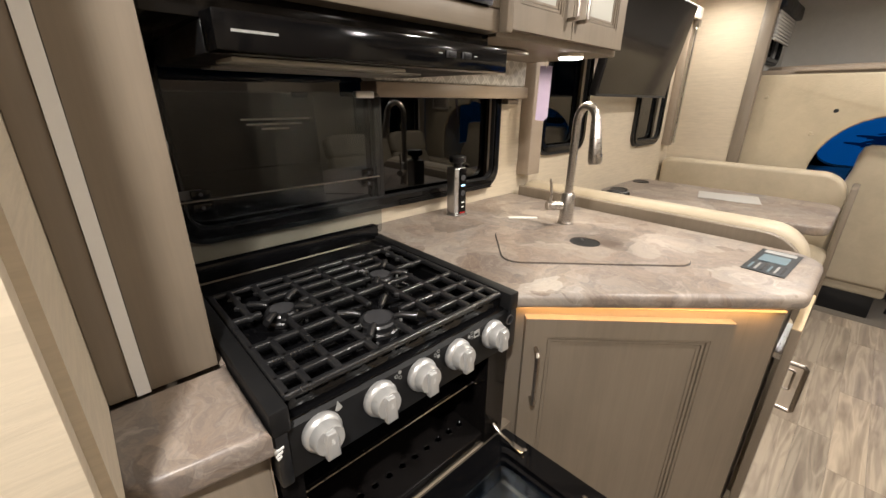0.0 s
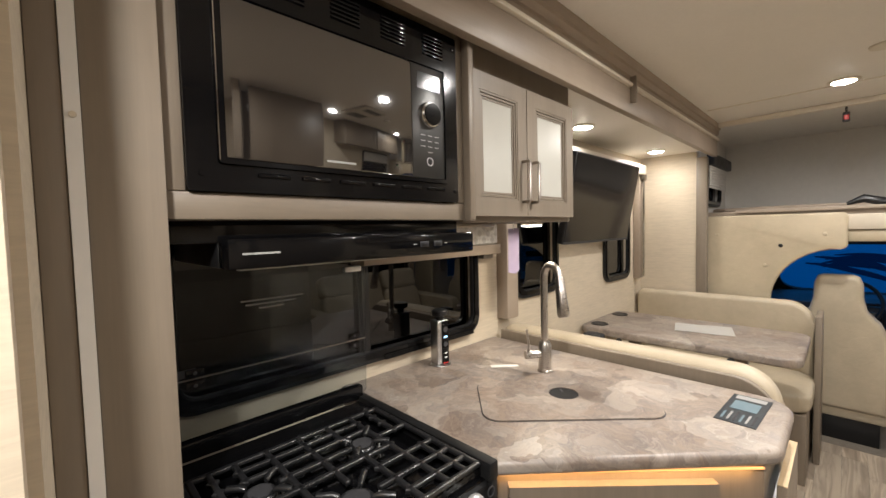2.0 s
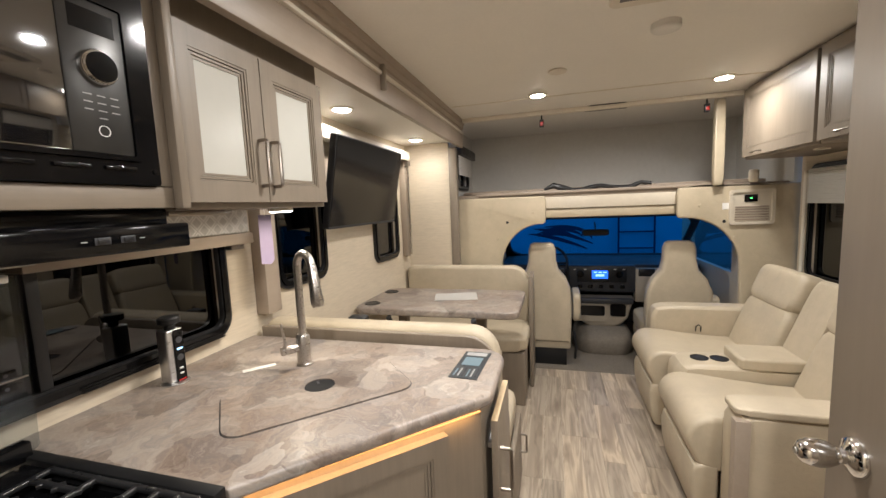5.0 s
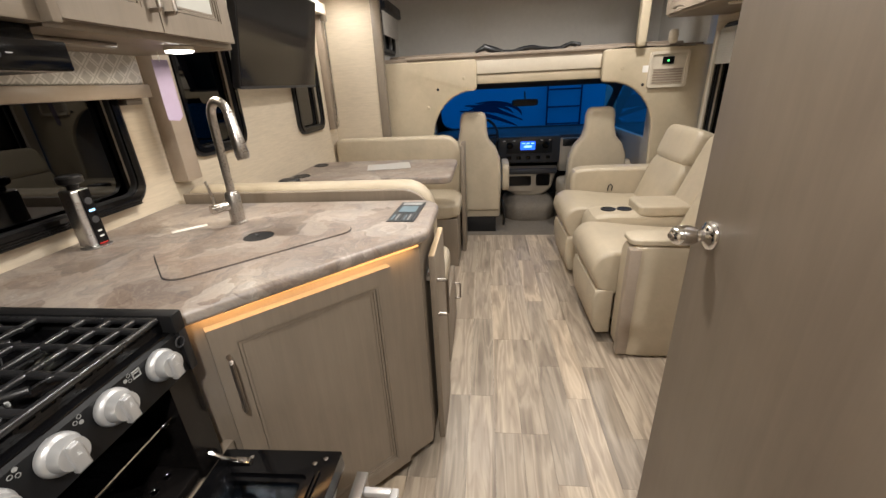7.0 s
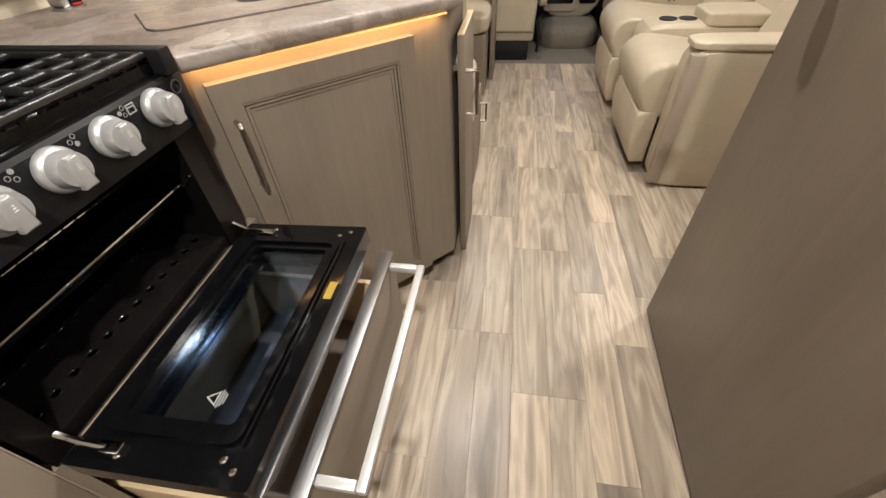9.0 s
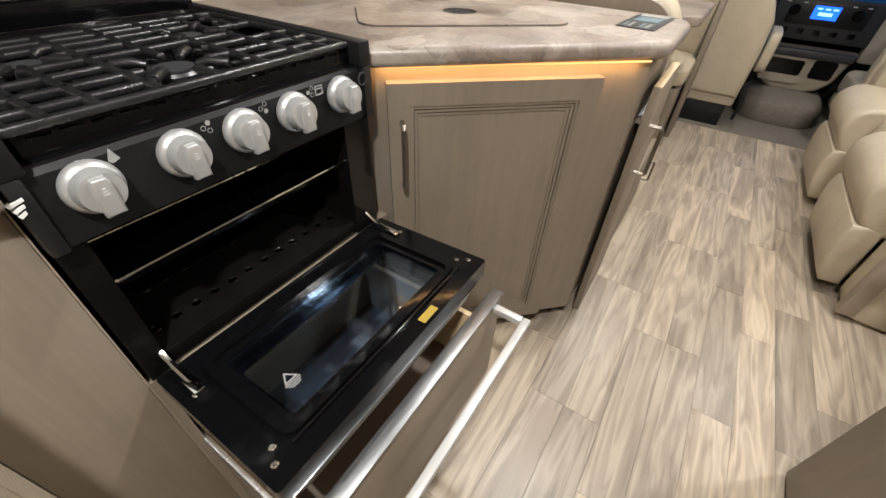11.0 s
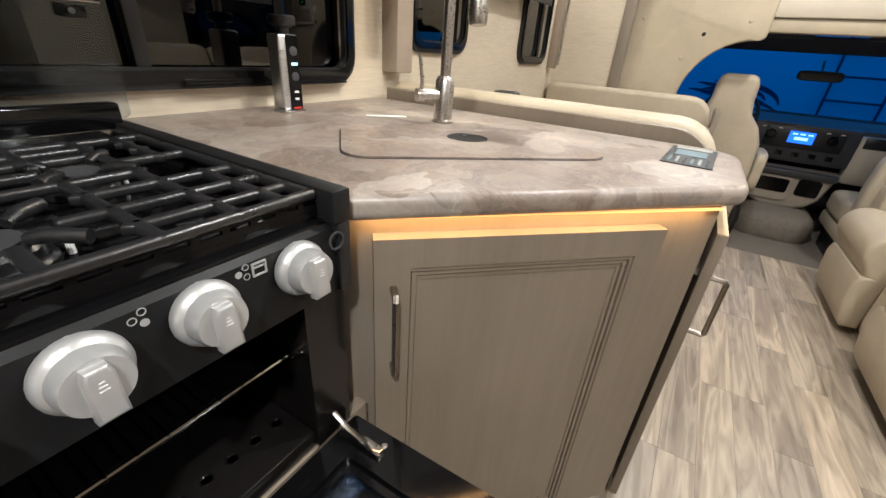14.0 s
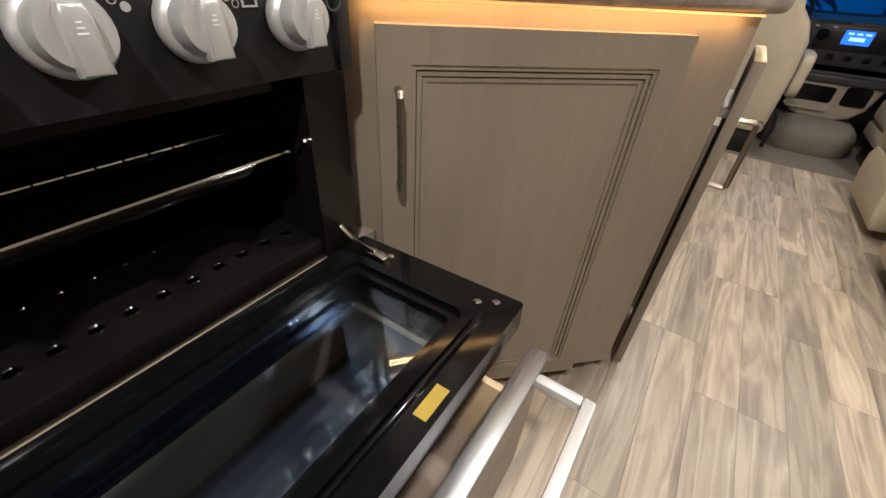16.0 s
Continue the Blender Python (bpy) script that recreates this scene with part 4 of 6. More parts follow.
    # glass cover, folded up against the wall
    up = Matrix.Translation((0, 1.474, 0.930)) @ Matrix.Rotation(radians(3.0), 4, "X")
    bm = bm_new()
    prism(bm, round_rect(SX0 + 0.012, SX1 + 0.006, 0.0, 0.162, 0.010), -0.003, 0.003, "y")
    bm.transform(up)
    c = part("glass_cover", bm, COVER_GLASS, t, "raised glass stove cover folding in two")
    bm = bm_new()
    prism(bm, round_rect(SX0 + 0.012, SX1 + 0.006, 0.165, 0.376, 0.010), -0.003, 0.003, "y")
    bm.transform(up)
    part("upper_leaf", bm, COVER_GLASS, c)
    part("fold_seal", box(bm_new(), SX0 + 0.016, SX1 + 0.002, -0.0032, 0.0032, 0.1625, 0.1645, m=up), PULL, c)
    for hx in (SX0 + 0.05, SX1 - 0.055):
        for hz in (0.142, 0.170):
            h2 = part("leaf_hinge", box(bm_new(), hx, hx + 0.036, -0.009, -0.0034, hz, hz + 0.017, 0.002, m=up), BLACK, c)
            part("screw", lathe(bm_new(), [(0.004, 0), (0.004, 0.0015), (0, 0.002)], up @ pose(hx + 0.018, -0.0092, hz + 0.0085, 90, 0, 0), 12), DARK_GREY, h2)
    part("cover_hinge", box(bm_new(), SX0 + 0.010, SX1 - 0.010, 1.463, 1.490, 0.9145, 0.955, 0.004), BLACK, t)
    bm = bm_new()
    box(bm, SX1 - 0.065, SX1 - 0.012, -0.008, 0.008, 0.364, 0.380, 0.003, m=up)
    part("cover_clip", bm, ALU, c)
    bm = bm_new()
    for k, (a, b) in enumerate(((0.87, 1.02), (0.88, 1.00), (0.91, 0.97))):
        box(bm, a, b, -0.0042, -0.0032, 0.318 - k * 0.010, 0.3215 - k * 0.010, m=up)
    part("print", bm, GREY_INK, c)
    shield = ring(bm_new(), [(0.714, 0.285), (0.736, 0.285), (0.736, 0.272), (0.725, 0.257), (0.714, 0.272)], [(0.7155, 0.2835), (0.7345, 0.2835), (0.7345, 0.2725), (0.725, 0.2592), (0.7155, 0.2725)], -0.0042, -0.0034, "y")
    shield.transform(up)
    part("shield_mark", shield, GREY_INK, c)
    part("sticker", box(bm_new(), 0.728, 0.775, -0.0042, -0.0034, 0.170, 0.188, m=up), DARK_GREY, c)
    return t


ORIGIN = Vector((-0.012, -0.044, 0))
stove()
ORIGIN = Vector((0, 0, 0))


def drawer():
    """The drawer under the oven, pulled well out."""
    t = thing("drawer", "open maple drawer with a dark front below the oven", "drawer", (0.965, 0.85, 0.23))
    x0, x1, y0, y1 = 0.708, 1.192, 0.645, 1.005
    part("side", box(bm_new(), x0, x0 + 0.013, y0, y1, 0.235, 0.404, 0.002), MAPLE, t)
    part("side", box(bm_new(), x1 - 0.013, x1, y0, y1, 0.235, 0.404, 0.002), MAPLE, t)
    part("back", box(bm_new(), x0 + 0.0132, x1 - 0.0132, y1 - 0.013, y1, 0.235, 0.396, 0.002), MAPLE, t)
    part("inner_front", box(bm_new(), x0 + 0.0132, x1 - 0.0132, y0, y0 + 0.013, 0.235, 0.404, 0.002), MAPLE, t)
    part("bottom", box(bm_new(), x0 + 0.0132, x1 - 0.0132, y0 + 0.0132, y1 - 0.0132, 0.240, 0.248), PLY, t, "grey-brown drawer bottom")
    f = part("front", box(bm_new(), 0.690, 1.212, 0.624, 0.6445, 0.20, 0.481, 0.003), TAUPE_X, t)
    part("top_edge", box(bm_new(), 0.690, 1.212, 0.620, 0.6475, 0.4815, 0.488, 0.002), STEEL, f, "grey metal top edge")
    bm = bm_new()
    for z in (0.468,):
        box(bm, 0.735, 1.186, 0.545, 0.561, z - 0.008, z + 0.008, 0.003)
        box(bm, 0.735, 0.751, 0.5615, 0.624, z - 0.008, z + 0.008, 0.003)
        box(bm, 1.170, 1.186, 0.5615, 0.624, z - 0.008, z + 0.008, 0.003)
    part("handle", bm, HANDLE_WHITE, f, "square satin silver bar pull")
    for x in (x0 - 0.012, x1 + 0.002):
        part("runner", box(bm_new(), x, x + 0.010, 0.68, 1.38, 0.30, 0.345, 0.002), ALU, t)
    return t


drawer()


def stove_base():
    t = thing("range_cabinet", "taupe cabinet frame under the stove", "cabinet", (0.965, 1.2, 0))
    part("side_panel", box(bm_new(), 0.6865, 0.70, 0.95, 1.54, 0.001, 0.540), TAUPE, t)
    part("side_panel", box(bm_new(), 1.215, 1.2345, 0.95, 1.54, 0.001, 0.540), TAUPE, t)
    part("top_rail", box(bm_new(), 0.7005, 1.2145, 0.95, 1.54, 0.515, 0.541), TAUPE_X, t)
    part("bottom_rail", box(bm_new(), 0.7005, 1.2145, 0.95, 0.97, 0.001, 0.215), TAUPE_X, t)
    part("back_panel", box(bm_new(), 0.7005, 1.2145, 1.525, 1.54, 0.001, 0.514), PLY, t)
    return t


stove_base()


# ---- hood, microwave, upper cabinets ----
def hood():
    t = thing("range_hood", "black range hood with a slide-out front and small switches", "range hood", (0.97, 1.3, 1.35))
    part("body", box(bm_new(), 0.679, 1.345, 1.175, 1.56, 1.3915, 1.4295, 0.003), BLACK, t)
    part("visor", box(bm_new(), 0.755, 1.347, 1.118, 1.174, 1.348, 1.398, 0.004), BLACK, t)
    part("underside", box(bm_new(), 0.755, 1.345, 1.1745, 1.53, 1.3480, 1.3912, 0.003), BLACK_PLASTIC, t)
    part("lens", box(bm_new(), 0.790, 1.11, 1.180, 1.262, 1.3405, 1.3475, 0.002), FROST, t, "pale light lens")
    for k in range(9):
        part("filter_slat", box(bm_new(), 0.82, 1.24, 1.29 + k * 0.022, 1.302 + k * 0.022, 1.344, 1.3478), ALU, t)
    part("badge", box(bm_new(), 0.776, 0.838, 1.1172, 1.1178, 1.3715, 1.3750), GREY_INK, t, "small white name bar")
    for x in (1.160, 1.203):
        s = part("switch", box(bm_new(), x, x + 0.026, 1.1155, 1.1178, 1.367, 1.380, 0.001), DARK_GREY, t)
        part("rocker", box(bm_new(), x + 0.004, x + 0.022, 1.113, 1.1154, 1.369, 1.378, 0.001), BLACK_PLASTIC, s)
    for x in (1.140, 1.238):
        part("switch_mark", box(bm_new(), x, x + 0.010, 1.1172, 1.1178, 1.3730, 1.3750), GREY_INK, t)
    return t


hood()


def microwave():
    x0, x1, z0, z1, y = 0.707, 1.307, 1.475, 1.886, 1.138
    t = thing("microwave", "black built-in microwave with a mirror-dark door", "microwave", ((x0 + x1) / 2, 1.3, z0))
    part("body", box(bm_new(), x0 + 0.02, x1 - 0.02, y + 0.02, 1.50, z0 + 0.02, z1 - 0.02), BLACK_PLASTIC, t)
    bm = bm_new()
    o = round_rect(x0, x1, z0, z1, 0.006, 2)
    i2 = round_rect(x0 + 0.044, x1 - 0.036, z0 + 0.044, z1 - 0.084, 0.006, 2)
    ring(bm, o, i2, y - 0.006, y + 0.020, "y")
    part("trim_frame", bm, BLACK, t, "glossy black trim frame")
    part("door_frame", ring(bm_new(), round_rect(x0 + 0.045, x1 - 0.037, z0 + 0.045, z1 - 0.085, 0.005, 2), round_rect(x0 + 0.0555, x1 - 0.0475, z0 + 0.0535, z1 - 0.0945, 0.004, 2), y - 0.012, y + 0.014, "y"), BLACK, t, "raised glossy door frame")
    part("door", box(bm_new(), x0 + 0.056, x1 - 0.152, y - 0.010, y + 0.012, z0 + 0.054, z1 - 0.095, 0.003), DARK_GLASS, t, "reflective black glass door")
    # chrome sliver stands in for the glint along the frame's left edge
    part("door_edge_glint", box(bm_new(), x0 + 0.0445, x0 + 0.0462, y - 0.0135, y + 0.01, z0 + 0.050, z1 - 0.090), CHROME, t)
    p = part("control_panel", box(bm_new(), x1 - 0.1515, x1 - 0.048, y - 0.009, y + 0.012, z0 + 0.054, z1 - 0.095, 0.003), PANEL_GREY, t, "dark grey brushed control panel")
    cx = x1 - 0.0985
    part("dial", lathe(bm_new(), [(0.0305, 0), (0.0305, 0.007), (0.0285, 0.010), (0.0255, 0.010), (0.0255, 0.013), (0, 0.013)], pose(cx, y - 0.009, z0 + 0.203, 90, 0, 0), 28), CHROME, p, "dial with a bright ring")
    part("dial_face", lathe(bm_new(), [(0.0252, 0.0132), (0.0252, 0.0155), (0, 0.016)], pose(cx, y - 0.009, z0 + 0.203, 90, 0, 0), 28), BLACK, p)
    part("display", box(bm_new(), cx - 0.036, cx + 0.036, y - 0.0096, y - 0.0091, z0 + 0.262, z0 + 0.300), BLACK, p)
    for r in range(4):
        for c in range(3):
            if r == 3 and c != 1:
                continue
            part("key", box(bm_new(), cx - 0.028 + c * 0.022, cx - 0.014 + c * 0.022, y - 0.0096, y - 0.0091, z0 + 0.154 - r * 0.013, z0 + 0.156 - r * 0.013), GREY_INK, p)
    bm = bm_new()
    ring(bm, round_rect(cx - 0.010, cx + 0.010, z0 + 0.084, z0 + 0.104, 0.0098, 4), round_rect(cx - 0.0085, cx + 0.0085, z0 + 0.0855, z0 + 0.1025, 0.0083, 4), y - 0.0096, y - 0.0091, "y")
    part("start_mark", bm, WHITE_INK, p)
    part("badge", box(bm_new(), x0 + 0.232, x0 + 0.296, y - 0.0108, y - 0.0101, z0 + 0.066, z0 + 0.0700), GREY_INK, t, "small white name bar")
    for g in range(4):
        for k in range(6):
            part("louvre", box(bm_new(), x0 + 0.135 + g * 0.118, x0 + 0.20 + g * 0.118, y - 0.0095, y - 0.0062, z1 - 0.066 + k * 0.0085, z1 - 0.061 + k * 0.0085, 0.001), BLACK, t)
    for k in range(6):
        part("slot", box(bm_new(), x0 + 0.105 + k * 0.078, x0 + 0.160 + k * 0.078, y - 0.0105, y - 0.0062, z0 + 0.027, z0 + 0.034, 0.001), BLACK, t)
    for sx in (x0 + 0.020, x1 - 0.012):
        for sz in (z0 + 0.028, z1 - 0.028):
            part("screw", lathe(bm_new(), [(0.005, 0), (0.0045, 0.002), (0, 0.0025)], pose(sx, y - 0.006, sz, 90, 0, 0), 12), BLACK, t)
    return t


microwave()


def microwave_cabinet():
    t = thing("microwave_cabinet", "taupe upper cabinet surrounding the microwave", "cabinet", (0.95, 1.3, 1.438))
    part("bottom_rail", box(bm_new(), 0.6775, 1.345, 1.140, 1.56, 1.430, 1.4745, 0.004), TAUPE_X, t)
    part("stile", box(bm_new(), 1.3075, 1.345, 1.140, 1.56, 1.475, ZS - 0.002, 0.004), TAUPE, t)
    part("stile", box(bm_new(), 0.6775, 0.7065, 1.140, 1.56, 1.475, ZS - 0.002, 0.002), TAUPE, t)
    part("top_rail", box(bm_new(), 0.707, 1.307, 1.140, 1.56, 1.887, ZS - 0.002, 0.002), TAUPE_X, t)
    part("post", box(bm_new(), 1.335, 1.357, 1.114, 1.1395, 1.428, 1.928, 0.005), TAUPE, t)
    return t


microwave_cabinet()


def upper_cabinet():
    t = thing("upper_cabinet", "taupe upper cabinet with two frosted white glass doors", "cabinet", (1.52, 1.3, 1.43))
    pts = [(1.358, 1.56), (1.358, 1.163)] + arc(1.944, 1.183, 0.02, 0.02, 270, 360, 4) + [(1.964, 1.56)]
    part("body", prism(bm_new(), pts, 1.426, 1.927, "z", 0.003, 2), TAUPE, t)
    panel_door(t, Matrix.Translation((1.360, 1.140, 1.442)), 0.276, 0.398, 0.022, (0.252, 0.045, 0.17), glass=FROST, rail=0.048)
    panel_door(t, Matrix.Translation((1.640, 1.140, 1.442)), 0.296, 0.398, 0.022, (0.022, 0.045, 0.17), glass=FROST, rail=0.048)
    l = part("puck_lamp", lathe(bm_new(), [(0.038, 0.0), (0.038, 0.010), (0, 0.011)], Matrix.Translation((1.78, 1.22, 1.415)), 24), WHITE_TRIM, t)
    part("lens", lathe(bm_new(), [(0.033, -0.004), (0.036, 0.0), (0, 0.0)], Matrix.Translation((1.78, 1.22, 1.4148)), 24), GLOW_COOL, l, "lit lamp lens")
    part("valance_track", box(bm_new(), 1.42, 1.62, 1.26, 1.29, 1.412, 1.4255, 0.003), PULL, t)
    return t


upper_cabinet()
lamp_at("cabinet_lamp", (1.78, 1.22, 1.405), 1.9, 0.06, (1.0, 0.86, 0.66))


# ---- on and round the worktop ----
def faucet():
    t = thing("faucet", "tall brushed nickel pull-down faucet with side lever", "faucet", (1.758, 1.159, CZ))
    x, y = 1.758, 1.159
    part("body", lathe(bm_new(), [(0.026, CZ + 0.0006), (0.026, CZ + 0.005), (0.0225, CZ + 0.008), (0.0225, CZ + 0.095), (0.0165, CZ + 0.105), (0.0, CZ + 0.106)], Matrix.Translation((x, y, 0)), 24), NICKEL, t)
    d = Vector((-0.40, -0.92, 0)).normalized()
    pts = [Vector((x, y, CZ + 0.10)), Vector((x, y, CZ + 0.302))]
    R = 0.043
    c = Vector((x, y, CZ + 0.324)) + d * R
    for k in range(0, 13):
        a = radians(180 - 172 * k / 12)
        pts.append(c + d * (R * math.cos(a)) + Vector((0, 0, R * 1.15 * math.sin(a))))
    bm = bm_new()
    tube(bm, pts, 0.0125, 14)
    part("spout", bm, NICKEL, t)
    e = pts[-1]
    h = (d * 0.16 + Vector((0, 0, -1))).normalized()
    bm = bm_new()
    tube(bm, [e - h * 0.006, e, e + h * 0.03, e + h * 0.033, e + h * 0.11, e + h * 0.122], [0.0135, 0.015, 0.0155, 0.0165, 0.0205, 0.017], 16)
    sp = part("spray_head", bm, NICKEL, t)
    part("button", box(bm_new(), -0.005, 0.005, -0.002, 0.003, -0.012, 0.012, 0.002, m=Matrix.Translation(e + h * 0.055 - d.cross(Vector((0, 0, 1))) * 0.0175) @ Matrix.Rotation(radians(45), 4, "Z")), BLACK_PLASTIC, sp)
    s = Vector((-0.83, 0.55, 0)).normalized()
    bm = bm_new()
    b0 = Vector((x, y, CZ + 0.062))
    tube(bm, [b0 + s * 0.018, b0 + s * 0.072], 0.0145, 14)
    v = part("valve", bm, NICKEL, t)
    bm = bm_new()
    q = b0 + s * 0.060
    tube(bm, [q + Vector((0, 0, 0.012)), q + Vector((0, 0, 0.03)) - s * 0.002, q + Vector((0, 0, 0.088)) + s * 0.006], [0.005, 0.0045, 0.0042], 10)
    part("lever", bm, NICKEL, v)
    return t


faucet()


def outlet_tower():
    """The pop-up socket tower in the worktop, standing up."""
    t = thing("outlet_tower", "raised aluminium pop-up outlet tower with black face", "outlet", (1.562, 1.482, CZ))
    m = Matrix.Translation((1.562, 1.482, CZ)) @ Matrix.Rotation(radians(-6), 4, "Z")
    part("collar", lathe(bm_new(), [(0.038, 0.0006), (0.038, 0.003), (0.032, 0.005), (0, 0.005)], m, 24), ALU, t)
    part("column", box(bm_new(), -0.027, 0.027, -0.020, 0.026, 0.005, 0.168, 0.006, 3, m), ALU, t)
    f = part("face", box(bm_new(), -0.008, 0.0225, -0.0235, -0.0205, 0.006, 0.166, 0.001, 1, m), BLACK, t, "black socket face")
    part("indicator", box(bm_new(), 0.000, 0.016, -0.0242, -0.0236, 0.104, 0.110, m=m), GLOW_TEXT, f, "blue indicator")
    for k, z in enumerate((0.134, 0.080)):
        bm = bm_new()
        lathe(bm, [(0.010, 0), (0.010, 0.0012), (0.008, 0.0016), (0, 0.0016)], m @ pose(0.0075, -0.0236, z, 90, 0, 0), 16)
        part("socket", bm, DARK_GREY, f)
    for z in (0.044, 0.028):
        part("usb_port", box(bm_new(), 0.002, 0.013, -0.0242, -0.0236, z, z + 0.005, m=m), WHITE_INK, f)
    part("red_light", box(bm_new(), -0.005, 0.018, -0.0242, -0.0236, 0.008, 0.012, m=m), RED, f)
    part("cap", lathe(bm_new(), [(0.014, 0.1682), (0.014, 0.180), (0.029, 0.187), (0.030, 0.202), (0.026, 0.206), (0, 0.207)], m, 24), BLACK_PLASTIC, t, "round black cap")
    return t


outlet_tower()


def leaflet():
    m = Matrix.Translation((1.848, 0.612, CZ + 0.001)) @ Matrix.Rotation(radians(-3), 4, "Z")
    t = thing("leaflet", "dark printed leaflet with pale blue picture lying on the worktop", "leaflet", (1.848, 0.612, CZ + 0.001))
    part("sheet", box(bm_new(), -0.105, 0.105, -0.044, 0.044, 0, 0.0012, m=m), CARD_DARK, t)
    part("picture", box(bm_new(), -0.01, 0.055, -0.028, 0.030, 0.00125, 0.0018, m=m), CARD_BLUE, t)
    part("picture", box(bm_new(), 0.070, 0.098, -0.034, 0.034, 0.00125, 0.0018, m=m), GREY_INK, t)
    for k in range(6):
        part("text_bar", box(bm_new(), -0.090, -0.028 - 0.006 * (k % 3), -0.036 + k * 0.013, -0.031 + k * 0.013, 0.00125, 0.0018, m=m), (DARK_GREY, GREY_INK, CARD_BLUE)[k % 3], t)
    return t


leaflet()
single("paper_slip", box(bm_new(), -0.05, 0.05, -0.012, 0.012, 0, 0.0008, m=pose(1.70, 1.29, CZ + 0.001, 0, 0, -42)), PAPER, "white paper slip on the worktop", "paper")


def kitchen_valance():
    t = thing("window_valance", "short lattice-pattern valance with a taupe board above the window", "valance", (1.5, 1.53, 1.29))
    part("fabric", box(bm_new(), 1.25, 1.945, 1.50, 1.578, 1.340, 1.438, 0.008, 3), QUILT, t, "silver lattice fabric")
    part("board", box(bm_new(), 1.25, 1.957, 1.494, 1.578, 1.297, 1.339, 0.004), FASCIA, t)
    part("shade_end", box(bm_new(), 1.87, 1.935, 1.52, 1.552, 1.277, 1.2965, 0.003), PULL, t)
    return t


kitchen_valance()


# ---- dinette ----
def dinette_window_dressing():
    t = thing("dinette_valance", "taupe window surround with pale head valance behind the television", "valance", (2.95, 1.54, 1.0))
    part("side_board", box(bm_new(), 2.03, 2.115, 1.515, 1.578, 0.985, 1.46, 0.004), FASCIA, t)
    part("head", box(bm_new(), 2.03, 3.80, 1.50, 1.578, 1.79, 1.86, 0.006), WHITE_TRIM, t, "pale head valance")
    part("side_board", box(bm_new(), 3.735, 3.80, 1.53, 1.578, 1.0, 1.789, 0.004), FASCIA, t)
    bm = bm_new()
    tube(bm, [(3.755, 1.51, 1.02), (3.755, 1.51, 1.76)], 0.011, 12)
    part("rod", bm, CHROME, t, "bright metal rod")
    part("bracket", box(bm_new(), 3.735, 3.79, 1.495, 1.529, 1.745, 1.788, 0.004), PULL, t)
    return t


dinette_window_dressing()


def paper_tag():
    t = thing("paper_tag", "lilac paper tag hanging by a string under the cabinet", "tag", (1.88, 1.37, 1.43))
    bm = bm_new()
    prism(bm, [(-0.022, 0.0), (0.022, 0.0), (0.026, -0.17), (0.012, -0.185), (-0.020, -0.18)], -0.0006, 0.0006, "y")
    bm.transform(pose(1.88, 1.37, 1.405, 4, 0, -35))
    part("tag", bm, PURPLE, t)
    bm = bm_new()
    tube(bm, [(1.875, 1.368, 1.445), (1.878, 1.368, 1.42), (1.88, 1.37, 1.40)], 0.0012, 6)
    part("string", bm, PAPER, t)
    return t


paper_tag()


def television():
    t = thing("television", "flat black television tilted on a wall arm", "television", (2.895, 1.50, 1.3))
    m = Matrix.Translation((2.895, 1.434, 1.553)) @ Matrix.Rotation(radians(10.4), 4, "X")
    b = part("casing", box(bm_new(), -0.435, 0.435, -0.004, 0.035, -0.243, 0.243, 0.006, 2, m), BLACK_PLASTIC, t)
    part("screen", box(bm_new(), -0.426, 0.426, -0.0062, -0.0042, -0.230, 0.235, m=m), SCREEN_BLACK, b, "dull dark screen")
    part("lower_bezel", box(bm_new(), -0.435, 0.435, -0.0075, -0.0045, -0.243, -0.231, m=m), DARK_GREY, b)
    part("wall_arm", box(bm_new(), 2.82, 2.98, 1.475, 1.578, 1.50, 1.60, 0.004), BLACK_PLASTIC, t)
    part("yellow_mark", box(bm_new(), 0.4355, 0.4375, -0.002, 0.034, -0.20, -0.02, m=m), YELLOW, t, "yellow tag and reflection behind the edge")
    return t


television()


